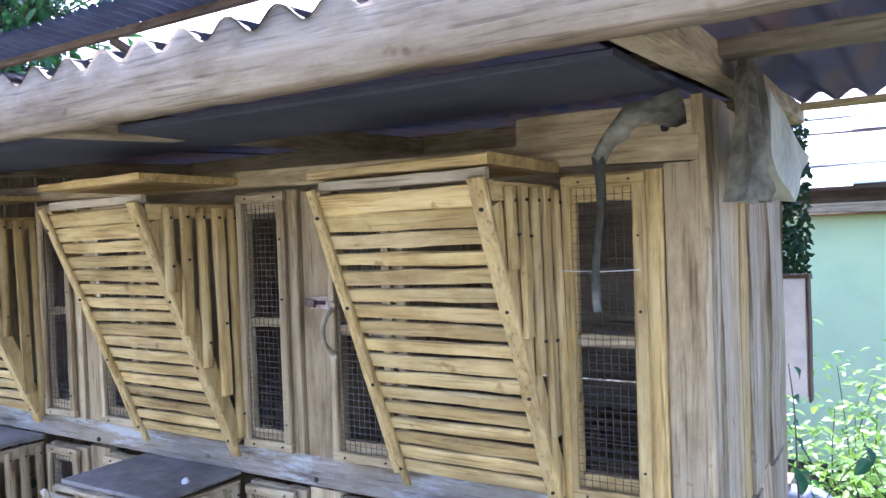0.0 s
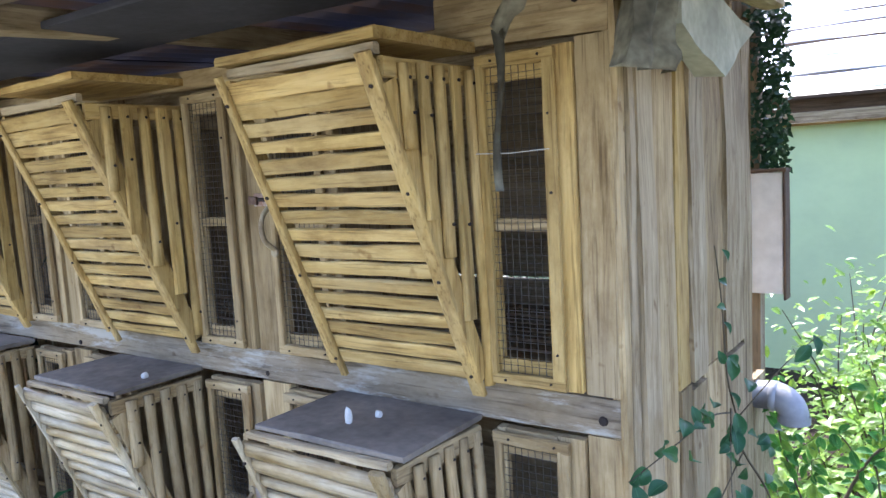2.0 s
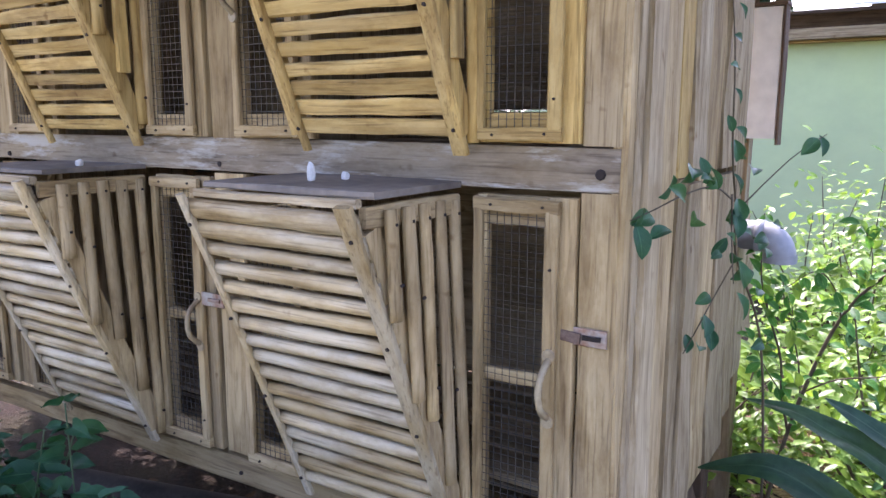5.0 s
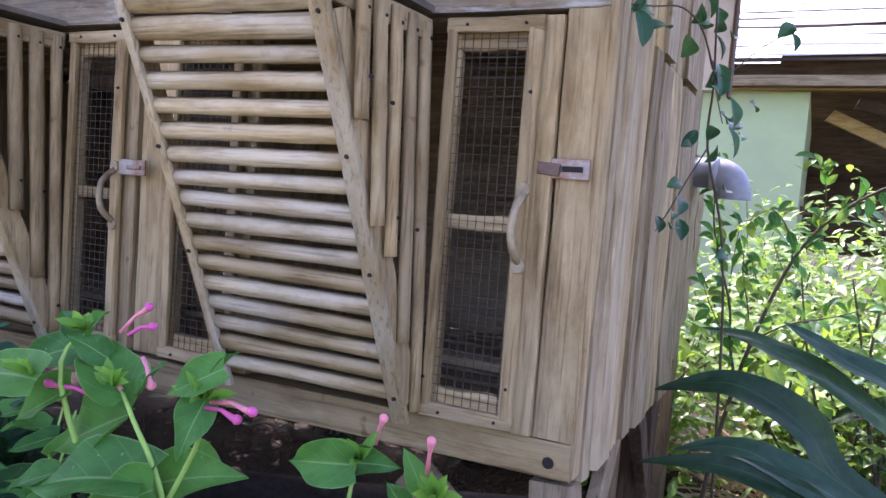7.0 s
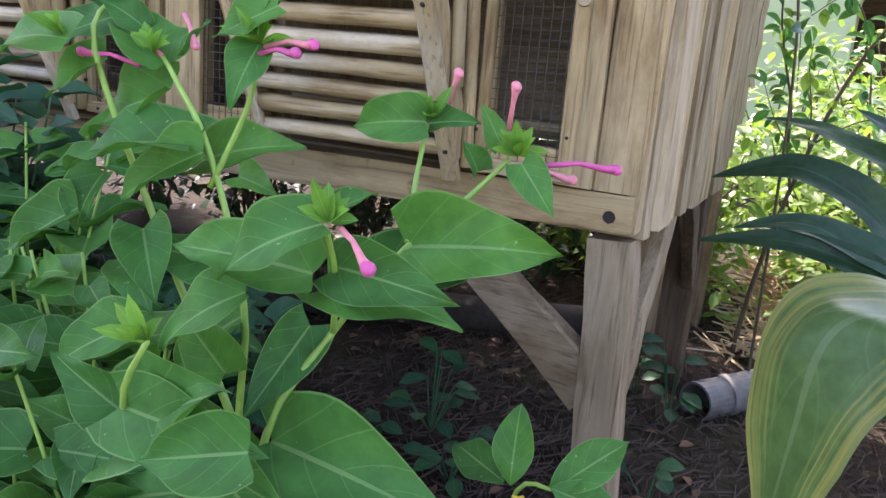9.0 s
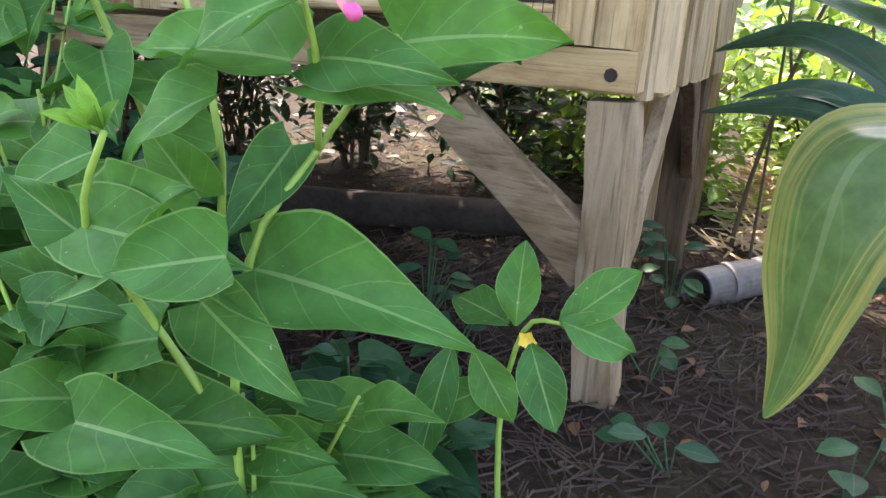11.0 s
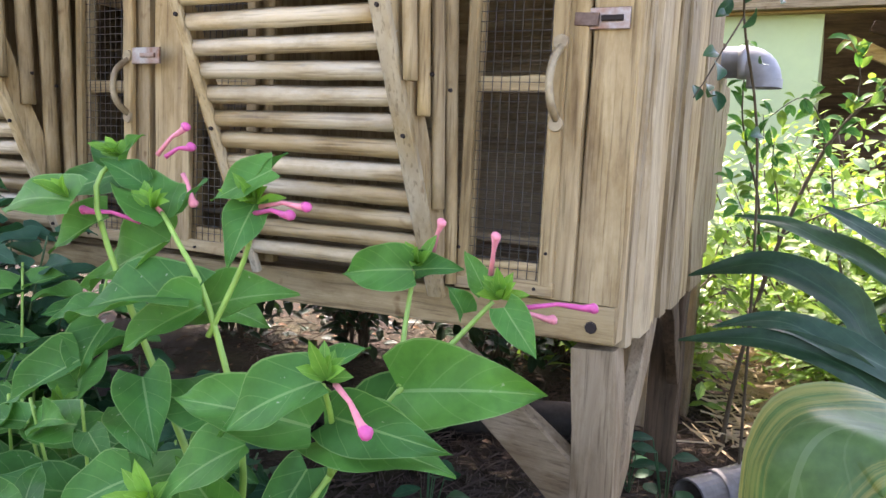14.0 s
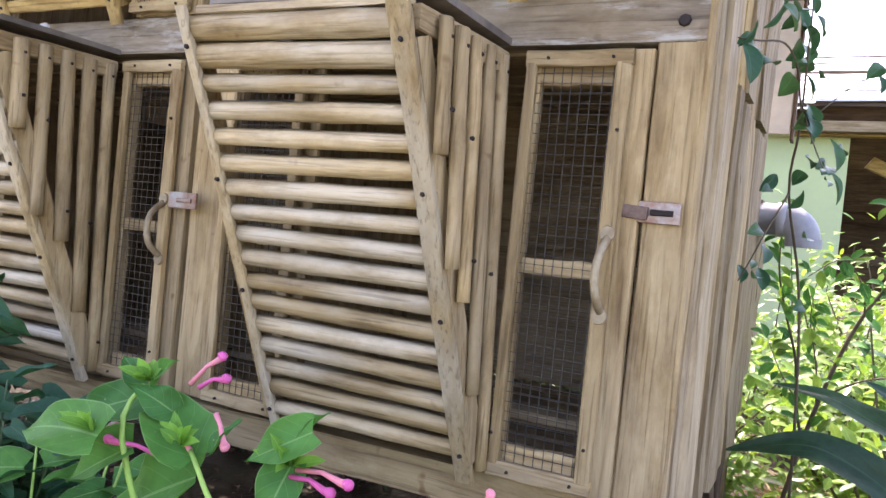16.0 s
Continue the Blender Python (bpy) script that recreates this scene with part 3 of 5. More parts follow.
def hay_rack(xr, zt, zb, depth, wk, round_slats, n, roof, seed, width, tilt_x, lift):
    """A wedge-shaped rack: slatted slanting front between two stiles, ribbed cheeks, a board on top."""
    r = sub("hay_rack", hutch, "slatted hay rack with a slanting front")
    xl = xr - width
    front, foot = Vector((0, -depth, zt)), Vector((0, -0.026, zb))
    down = (foot - front).normalized()
    out = Vector((0, -down.z * -1, down.y * -1)).normalized()
    if out.y > 0:
        out = -out
    rng = random.Random(seed)
    W = WOODS

    def lean(z):
        """The rack leans a little sideways towards its top."""
        return tilt_x * (z - zb) / (zt - zb)
    # slats across
    for i in range(n):
        f = (i + 0.5) / n
        c = front.lerp(foot, f * 0.985 + 0.004) + Vector((0, 0, 0)) + out * 0.002
        tilt = rng.uniform(-0.0025, 0.0025)
        a = Vector((xl + lean(c.z) + 0.004, c.y, c.z + tilt)) + out * 0.001
        b = Vector((xr + lean(c.z) - 0.004, c.y, c.z - tilt)) + out * 0.001
        wslat = (foot - front).length / n * (rng.uniform(0.66, 0.80) if i > 1 else 0.95)
        if round_slats:
            smooth(part("slat", half_round_bm(a, b, wslat, 0.014, out, seed * 13 + i), W["bamboo_x"], r))
        else:
            bar("slat", a, b, 0.008, wslat, W[wk + "_x"], r, up=-down, rough=0.0015, seg=6)
    # slanting stiles on the front
    for x in (xl + 0.006, xr - 0.013):
        wst = 0.014 if x < xr - 0.1 else 0.026
        p0 = Vector((x + lean(zt), 0, 0)) + front + out * (0.016 if round_slats else 0.012) - down * 0.012
        p1 = Vector((x + lean(zb), 0, 0)) + foot + out * (0.014 if round_slats else 0.010) + down * 0.018
        bar("stile", p0, p1, wst, 0.010, W[("bamboo" if round_slats else wk) + "_z"], r, up=out, rough=0.0012, seg=10)
        for f in (0.08, 0.36, 0.62, 0.93):
            p = p0.lerp(p1, f) + out * 0.006
            nail(r, p.x, p.y, p.z, 0.0032)
    # cheeks: inner slanting bar, top rail and upright ribs
    for side, x in ((1, xr), (-1, xl)):
        bar("side_rail", (x + tilt_x - 0.006, -depth + 0.012, zt - 0.012), (x + tilt_x * 0.6 - 0.006, -0.012, zt - 0.012), 0.012, 0.030, W[wk + "_y"], r)
        q0, q1 = Vector((x + tilt_x - 0.008, -depth + 0.026, zt - 0.03)), Vector((x - 0.006, -0.03, zb + 0.01))
        bar("side_rail", q0, q1, 0.012, 0.034, W[wk + "_z"], r, up=-out, rough=0.002)
        if side < 0:
            continue
        m = 5
        for i in range(m):
            y = -0.024 - (depth - 0.075) * i / (m - 1)
            f = (depth + y) / (depth - 0.026)
            zlow = zt - f * (zt - zb) - 0.02 + rng.uniform(-0.03, 0.05)
            zlow = max(zlow, zb - 0.004)
            xs, xt = x + lean(zlow) * 0.7, x + tilt_x * 0.8
            top = zt - 0.002 - rng.uniform(0, 0.004)
            wr = rng.uniform(0.022, 0.027)
            y2 = y + rng.uniform(-0.004, 0.004)
            # bamboo racks get browner cheek slats: the side's shade is in the colour
            if round_slats or i % 2 == 0:
                smooth(part("side_slat", half_round_bm((xs, y2, zlow), (xt, y, top), wr, 0.011, (1, 0, 0), seed * 17 + i), W[("frame" if round_slats else wk) + "_z"], r))
            else:
                bar("side_slat", (xs + 0.004, y2, zlow), (xt + 0.004, y, top), wr, 0.009, W[wk + "_z"], r, up=(1, 0, 0), rough=0.0015)
            nail(r, xt + 0.011, y, top - 0.02, 0.0028)
            nail(r, xs + 0.012, y2, zlow + 0.05 + 0.1 * (i % 2), 0.0028)
    # the lid
    if roof == "board":
        bar("lid", (xl - 0.014, -depth / 2 - 0.006, zt + 0.030 + lift), (xr - 0.006, -depth / 2 - 0.006, zt + 0.032 + lift), depth + 0.012, 0.014, W[wk + "_x"], r, rough=0.002, label="lid board")
        bar("lid_strip", (xl + 0.0, -depth + 0.006, zt + 0.012), (xr - 0.016, -depth + 0.006, zt + 0.012), 0.012, 0.016, W["grey_x"], r)
    else:
        bar("lid", (xl - 0.012, -depth / 2 + 0.002, zt + 0.018), (xr - 0.020, -depth / 2 + 0.002, zt + 0.018), depth - 0.02, 0.010, M_TRAY, r, rough=0.0015, label="dark grey fibre board lid")
        bar("lid_strip", (xl + tilt_x + 0.01, -depth + 0.008, zt + 0.005), (xr + tilt_x - 0.01, -depth + 0.008, zt + 0.005), 0.014, 0.012, W["grey_x"], r)
    return r


for k in range(UNITS):
    o = -PITCH * k
    up = 0.014 * k
    # upper tier
    door(o - 0.213, o - 0.057, 1.213, 1.738 + up, 1.471 + 0.6 * up, "warm" if k == 0 else "frame")
    door(o - 0.707, o - 0.535, 1.213, 1.738 + up, 1.471 + 0.6 * up, "frame", "left" if k == 0 else None)
    hay_rack(o - 0.218, 1.720 + 0.4 * up, 1.216, 0.238, "warm", False, 17, "board", 3 + k, 0.315, -0.010, 0.02 if k else 0.0)
    # lower tier
    door(o - 0.214, o - 0.057, 0.593, 1.138, 0.866 - 0.008 * k, "frame", "right")
    door(o - 0.707, o - 0.535, 0.593, 1.138, 0.860, "frame")
    hay_rack(o - 0.222, 1.133, 0.604, 0.234, "frame", True, 17, "tray", 23 + k, 0.325, -0.033, 0.0)

# hasps and staples
def hasp(x, y, z, w, kind):
    h = sub("hasp", hutch, "small metal hasp" if kind else "zinc bolt plate")
    bar("plate", (x, y, z), (x + w, y, z), 0.003, 0.026, M_IRON, h, bevel=0.001, rough=0.0003)
    bar("slot", (x + w * 0.35, y - 0.0035, z), (x + w * 0.85, y - 0.0035, z), 0.004, 0.007, M_HOLE if kind else M_IRON, h, bevel=0.001, rough=0.0002)
    if kind:
        bar("tongue", (x - 0.014, y - 0.003, z), (x + w * 0.3, y - 0.006, z - 0.002), 0.004, 0.016, M_RUST, h, bevel=0.001, rough=0.0004)
        bar("knuckle", (x + 0.001, y - 0.006, z - 0.013), (x + 0.001, y - 0.006, z + 0.013), 0.007, 0.007, M_RUST, h, bevel=0.002, rough=0.0002)


M_RUST = plain("rusty steel", (0.22, 0.15, 0.115), 0.65, 0.4, 0.5, 120, (0.13, 0.07, 0.045))
hasp(-0.062, -0.0045, 0.944, 0.053, True)
hasp(-0.811, -0.026, 0.906, 0.060, False)
hasp(-1.549, -0.026, 0.906, 0.060, False)
hasp(-0.765, -0.0045, 1.523, 0.045, True)

# ---- roof over the hutch ----
def corrugated_bm(x0, x1, y0, y1, z_front, z_back, pitch=0.076, amp=0.011, rows=8, wob=0.004, thick=0.0012):
    bmc = bmesh.new()
    n = int((x1 - x0) / pitch * 10)
    grid = []
    for j in range(rows + 1):
        f = j / rows
        row = []
        for i in range(n + 1):
            x = x0 + (x1 - x0) * i / n
            z = z_front + (z_back - z_front) * f + amp * math.cos(2 * math.pi * x / pitch) + wob * noise.noise(Vector((x * 1.7, f * 2, 4)))
            y = y0 + (y1 - y0) * f + (0.006 * noise.noise(Vector((x * 4, 1, 1))) if j in (0, rows) else 0)
            row.append(bmc.verts.new((x, y, z)))
        grid.append(row)
    for r0, r1 in zip(grid, grid[1:]):
        for i in range(n):
            bmc.faces.new((r0[i], r0[i + 1], r1[i + 1], r1[i])).smooth = True
    bmesh.ops.solidify(bmc, geom=bmc.faces[:], thickness=thick)
    return bmc


for a, b, dz in ((-2.35, -1.56, 0.0), (-1.60, -0.81, 0.0035), (-0.85, -0.06, 0.0), (-0.10, 0.66, 0.0035)):
    part("roof_sheet", corrugated_bm(a, b, -0.561, 1.0, 1.889 + dz, 1.965 + dz, amp=0.0115), M_IRONROOF, hutch, "rusty corrugated iron sheet")
bmf = bmesh.new()
FN, rings = 260, []
for i in range(FN + 1):
    x = -2.3 + 2.572 * i / FN
    low = 1.810 + 0.004 * noise.noise(Vector((x * 3.1, 0, 2))) + 0.002 * noise.noise(Vector((x * 17, 0, 5)))
    top = 1.8895 + 0.0115 * math.cos(2 * math.pi * x / 0.076) + 0.004 * noise.noise(Vector((x * 1.7, 0, 4)))
    face = -0.560 + 0.004 * noise.noise(Vector((x * 5, 3, 1)))
    rings.append([bmf.verts.new(p) for p in ((x, face, top), (x, face - 0.002, (low + top) / 2), (x, face + 0.002, low + 0.006), (x, face + 0.010, low), (x, -0.528, low), (x, -0.524, low + 0.006), (x, -0.524, top))])
for r0, r1 in zip(rings, rings[1:]):
    for k in range(7):
        bmf.faces.new((r0[k], r0[(k + 1) % 7], r1[(k + 1) % 7], r1[k])).smooth = k in (0, 1, 2, 3)
bmf.faces.new(rings[0])
bmf.faces.new(rings[-1][::-1])
bmesh.ops.recalc_face_normals(bmf, faces=bmf.faces)
part("fascia", bmf, WOODS["brown_x"], hutch, "weathered eave beam cut to the corrugations")
for x in (-0.026, -1.0, -1.98):
    bar("rafter", (x + 0.064, -0.52, 1.852), (x + 0.040, 0.99, 1.925), 0.045, 0.046, WOODS["grey_y"], hutch, rough=0.003, bevel=0.004, seg=12, label="pale weathered rafter")
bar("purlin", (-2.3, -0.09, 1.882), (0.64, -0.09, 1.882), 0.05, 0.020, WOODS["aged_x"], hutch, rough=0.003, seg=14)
bar("purlin", (-2.3, 0.92, 1.935), (0.62, 0.92, 1.935), 0.05, 0.014, WOODS["frame_x"], hutch, rough=0.002, seg=14)
bar("back_post", (-0.14, 0.90, 0.10), (-0.14, 0.90, 1.93), 0.06, 0.05, WOODS["grey_z"], hutch, up=(0, -1, 0), rough=0.004, seg=12)
# near-black board added to stand in for the shade under the roof
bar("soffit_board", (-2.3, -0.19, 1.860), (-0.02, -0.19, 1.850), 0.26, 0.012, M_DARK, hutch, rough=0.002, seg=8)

# ---- things on and about the hutch ----
def cloth_bm(corner_fn, nu=10, nv=14, thick=0.004, seed=1):
    bmc = bmesh.new()
    g = [[bmc.verts.new(corner_fn(i / nu, j / nv)) for i in range(nu + 1)] for j in range(nv + 1)]
    for r0, r1 in zip(g, g[1:]):
        for i in range(nu):
            bmc.faces.new((r0[i], r0[i + 1], r1[i + 1], r1[i])).smooth = True
    bmesh.ops.solidify(bmc, geom=bmc.faces[:], thickness=thick)
    bmesh.ops.recalc_face_normals(bmc, faces=bmc.faces)
    return bmc


def rag_fold(u, v):
    """Slung over the rafter, then hanging in stiff upright folds, wider at the foot."""
    n = noise.noise(Vector((u * 4, v * 3, 1)))
    half = 0.050 + 0.055 * v ** 0.8
    y = -0.035 + (u * 2 - 1) * half - 0.035 * v + 0.02 * (1 - v) * u
    z = 1.893 - 0.215 * v - 0.020 * (1 - v) * u + 0.012 * n * v
    x = 0.078 + 0.020 * math.sin(u * 15 + 0.8 + 1.6 * v) * (0.4 + 0.6 * v) + 0.010 * n + 0.016 * math.exp(-((v - 0.88) / 0.07) ** 2) * u
    return Vector((x, y, z))


def rag_pale_bm():
    """A stiff folded flap: a slanting quadrilateral slab with softened corners."""
    bmq = bmesh.new()
    face = ((0.040, 1.842), (0.362, 1.768), (0.214, 1.684), (0.030, 1.745))
    rows = []
    for x, k in ((0.100, 1.0), (0.054, 0.97)):
        cy, cz = sum(p[0] for p in face) / 4, sum(p[1] for p in face) / 4
        rows.append([bmq.verts.new((x + 0.05 * (y - 0.15), cy + (y - cy) * k, cz + (z - cz) * k)) for y, z in face])
    bmq.faces.new(rows[0])
    bmq.faces.new(rows[1][::-1])
    for j in range(4):
        bmq.faces.new((rows[0][j], rows[0][(j + 1) % 4], rows[1][(j + 1) % 4], rows[1][j]))
    bmesh.ops.subdivide_edges(bmq, edges=bmq.edges[:], cuts=5, use_grid_fill=True)
    for v in bmq.verts:
        v.co += Vector((noise.noise(v.co * 14), noise.noise(v.co * 14 + Vector((9, 0, 0))), noise.noise(v.co * 14 + Vector((0, 9, 0))))) * 0.006
    bmesh.ops.recalc_face_normals(bmq, faces=bmq.faces)
    return bmq


tagged(part("canvas_rag", cloth_bm(rag_fold, 18, 20), M_CLOTH), "stiff dirty canvas rag slung over the rafter", "cloth")
tagged(part("canvas_rag", rag_pale_bm(), M_CLOTH_PALE), "pale yellowish stiff folded flap hanging by the end wall", "cloth")
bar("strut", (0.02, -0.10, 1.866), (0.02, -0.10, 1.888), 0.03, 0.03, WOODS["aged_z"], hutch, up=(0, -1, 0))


def strip_top(u, v):
    a, b, c = Vector((-0.002, -0.107, 1.838)), Vector((-0.078, -0.112, 1.824)), Vector((-0.123, -0.107, 1.757))
    p = a.lerp(b, v * 2) if v < 0.5 else b.lerp(c, v * 2 - 1)
    w = 0.050 - 0.030 * v + 0.006 * math.sin(v * 14)
    return p + Vector((0.25 * w * u, 0.012 * math.sin(u * 4 + v * 5), -w * u))


def strip_hang(u, v):
    return Vector((-0.128 + 0.017 * u * (1 - 0.5 * v * v) + 0.004 * math.sin(v * 6), -0.109 + 0.006 * math.sin(v * 5 + u * 2), 1.754 - 0.225 * v))


ragged = thing("torn_cloth_strip", "torn grey cloth strip dangling before the wire door", "cloth")
part("knotted_top", cloth_bm(strip_top, 4, 12, 0.003), M_CLOTH, ragged)
part("tail", cloth_bm(strip_hang, 2, 14, 0.002), M_CLOTH, ragged)

for x, y, w, h, rot in ((-0.412, -0.150, 0.012, 0.030, 15), (-0.386, -0.104, 0.011, 0.013, 40), (-1.013, -0.129, 0.014, 0.014, 70)):
    bmk = bmesh.new()
    bmesh.ops.create_icosphere(bmk, subdivisions=2, radius=1)
    for v in bmk.verts:
        v.co *= 1 + 0.25 * noise.noise(v.co * 2 + Vector((x * 9, 0, 0)))
        v.co.z = max(v.co.z, -0.6)
    ob = tagged(part("pebble", bmk, M_CHIP), "small white chip lying on the grey lid", "stone", "white chips on the lids")
    ob.matrix_world = pose(x, y, 1.1575 + h * 0.35, 0, 0, rot) @ Matrix.Diagonal((w * 0.6, w * 0.4, h * 0.6, 1))

tagged(part("string", tube_bm([(-0.212, -0.031, 1.585), (-0.15, -0.033, 1.583), (-0.085, -0.031, 1.586)], 0.0009, 5), M_CHIP), "thin white string stretched across the wire door", "string")

# the post behind, with moss and creeper, and the higher roof it carries
shed = thing("high_shed_roof", "dark corrugated shed roof on mossy posts behind the hutch", "roof")
part("roof_sheet", corrugated_bm(-5.2, -0.15, 0.62, 0.84, 2.565, 2.55, rows=3, wob=0.012), M_DARKMETAL, shed, "dark blue grey corrugated sheet")
bar("purlin", (-5.1, 0.81, 2.52), (-0.2, 0.81, 2.52), 0.03, 0.03, WOODS["dark_x"], shed, seg=10)
for x in (-0.064, -2.4, -4.8):
    bar("bracket", (x, 1.06, 2.34), (x - 0.12, 0.81, 2.505), 0.03, 0.03, WOODS["dark_z"], shed, up=(1, 0, 0))
    bar("post", (x, 1.06, 0.08), (x, 1.06, 2.37), 0.055, 0.055, WOODS["aged_z"], shed, up=(0, -1, 0), rough=0.006, seg=14)
bmv = bmesh.new()
rng = random.Random(8)
for i in range(1100):
    z = rng.uniform(1.52, 1.94)
    p = Vector((rng.uniform(-0.06, 0.034), 1.03 + rng.uniform(-0.03, 0.05), z))
    q = p + Vector((rng.uniform(-0.02, 0.022), rng.uniform(-0.018, 0.0), rng.uniform(-0.024, 0.012)))
    leaf_into(bmv, p, q, 0.013, (0, -1, 0.3), rows=2, cols=2, shape="oval")
ivy = tagged(part("post_creeper", bmv, M_LEAF_STRAP), "small-leaved creeper clinging to the post", "creeper", kind="stuff")

box = thing("wall_cabinet", "off-white wooden cabinet fixed to the post behind the hutch", "cabinet")
bar("body", (-0.018, 1.008, 1.20), (-0.018, 1.008, 1.505), 0.102, 0.045, M_PANEL, box, up=(0, -1, 0), rough=0.001)
bar("side_board", (0.0365, 1.008, 1.185), (0.0365, 1.008, 1.508), 0.006, 0.055, WOODS["dark_z"], box, up=(0, -1, 0))
bar("top_board", (-0.044, 1.006, 1.510), (0.042, 1.006, 1.512), 0.062, 0.009, WOODS["dark_x"], box)
bar("edge_strip", (-0.059, 0.998, 1.19), (-0.059, 0.998, 1.505), 0.010, 0.05, WOODS["dark_z"], box, up=(0, -1, 0))

# drain pipes
pipe = thing("drain_elbow", "grey plastic drain pipe with a downturned elbow", "pipe")
pts = [(-0.04, 0.80, 0.992), (0.052, 0.80, 0.992)] + [(0.052 + 0.040 * math.sin(a), 0.80 - 0.012 * math.sin(a), 0.992 - 0.042 * (1 - math.cos(a))) for a in (0.2, 0.45, 0.7, 0.95, 1.2, 1.4, 1.57)] + [(0.092, 0.788, 0.942)]
smooth(part("pipe", tube_bm(pts, 0.033, 24, False), M_PVC, pipe))
smooth(part("collar", tube_bm([(0.038, 0.80, 0.992), (0.056, 0.80, 0.992)], 0.0355, 24), M_PVC, pipe))
smooth(part("collar", tube_bm([(0.092, 0.788, 0.956), (0.092, 0.788, 0.938)], 0.0355, 24, False), M_PVC, pipe))


def open_pipe(parent, a, b, r):
    a, b = Vector(a), Vector(b)
    o = tube_bm([a, b], r, 24, False)
    tube_bm([a, b], r - 0.004, 24, False, o)
    o.verts.ensure_lookup_table()
    for k in range(24):
        for lo in (0, 24):
            o.faces.new((o.verts[lo + k], o.verts[lo + (k + 1) % 24], o.verts[48 + lo + (k + 1) % 24], o.verts[48 + lo + k]))
    bmesh.ops.recalc_face_normals(o, faces=o.faces)
    return part("pipe", o, M_PVC_OLD, parent)


old_pipe = thing("loose_drain_pipe", "short grey plastic pipe lying on the soil", "pipe")
zp = GROUND + 0.036
open_pipe(old_pipe, (0.056, 0.462, zp), (0.162, 0.636, zp), 0.037)
smooth(part("collar", tube_bm([(0.0905, 0.5186, zp), (0.104, 0.5408, zp)], 0.0395, 24, False), M_PVC_OLD, old_pipe))
log_pts = [(-1.9, 0.20, GROUND + 0.035), (-1.2, 0.36, GROUND + 0.04), (-0.75, 0.52, GROUND + 0.037), (-0.22, 0.76, GROUND + 0.038)]
tagged(smooth(part("fallen_log", tube_bm(curve_points(log_pts, 8), 0.042, 12), M_LOG)), "dark damp log lying on the soil under the hutch", "log")

# ---- the house behind ----
house = thing("neighbour_house", "pale green house with a white sheeted roof", "house")
bar("wall", (-3.2, 2.63, 0.78), (0.217, 2.63, 0.78), 0.14, 1.46, M_GREEN, house, rough=0.0, bevel=0.004, seg=2, label="pale green plastered wall")
bar("side_wall", (0.147, 2.71, 0.78), (0.147, 4.2, 0.78), 0.14, 1.46, M_GREEN, house, rough=0.0, seg=2)
bar("eave_beam", (-3.3, 2.50, 1.540), (2.2, 2.50, 1.540), 0.07, 0.058, WOODS["grey_x"], house, rough=0.003, seg=14, label="grey eave beam")
bar("soffit_strip", (-3.3, 2.53, 1.504), (2.2, 2.53, 1.504), 0.05, 0.012, WOODS["warm_x"], house, seg=4)
# dark strip standing in for the shaded gap below the roof edge
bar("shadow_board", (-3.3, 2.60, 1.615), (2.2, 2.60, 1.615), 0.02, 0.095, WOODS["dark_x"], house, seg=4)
slope = radians(27)
for k in range(7):
    y, z = 2.46 + 0.30 * k * math.cos(slope), 1.655 + 0.30 * k * math.sin(slope)
    # shade under each sheet's lower edge, put in as a dark strip
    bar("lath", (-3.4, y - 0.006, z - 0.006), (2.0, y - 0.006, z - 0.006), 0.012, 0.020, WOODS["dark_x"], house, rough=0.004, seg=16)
    for j, x in enumerate((-3.4, -2.05, -0.7, 0.62)):
        c0 = Vector((x + 0.012, y + 0.16 * math.cos(slope), z + 0.16 * math.sin(slope) + 0.004 * ((j * 3 + k * 5) % 4)))
        bar("roof_sheet", c0, c0 + Vector((1.33, 0, 0.006 * ((j + k) % 3 - 1))), 0.33, 0.010, M_WHITE, house, up=(0, -math.sin(slope) - 0.02 + 0.09, math.cos(slope)), rough=0.004, seg=10)
for k in range(13):
    z = 0.62 + k * 0.142
    bar("porch_board", (0.0, 4.25 + 0.01 * (k % 2), z), (2.3, 4.2, z + 0.05), 0.02, 0.145, WOODS["dark_x"], house, rough=0.004, seg=4)
bar("porch_rail", (0.22, 2.9, 0.86), (2.2, 2.9, 0.86), 0.04, 0.05, WOODS["dark_x"], house)
bar("porch_strut", (0.30, 2.85, 1.42), (0.95, 2.95, 1.05), 0.03, 0.07, WOODS["warm_x"], house)
bar("porch_strut", (0.40, 2.75, 1.47), (1.25, 2.85, 1.22), 0.03, 0.06, WOODS["dark_x"], house)
bar("porch_post", (1.1, 2.6, 0.1), (1.1, 2.6, 1.5), 0.08, 0.08, WOODS["grey_z"], house, up=(0, -1, 0))

house.matrix_world = Matrix.Translation((-0.155, 0.475, 0.039)) @ Matrix.Diagonal((1.43, 1.43, 1.1, 1))


# ---- plants ----
M_STEM_DARK = plain("dark green stem", (0.05, 0.10, 0.035), 0.6, 0, 0.2, 60)


def leaf_part(parent, base, tip, width, material, name="leaf", **kw):
    return part(name, leaf_into(bmesh.new(), base, tip, width, **kw), material, parent)


def stem_part(parent, pts, r0, r1, material, name="stem", sides=7):
    c = curve_points(pts, 4)
    n = len(c) - 1
    return smooth(part(name, tube_bm(c, [r0 + (r1 - r0) * i / n for i in range(n + 1)], sides), material, parent))


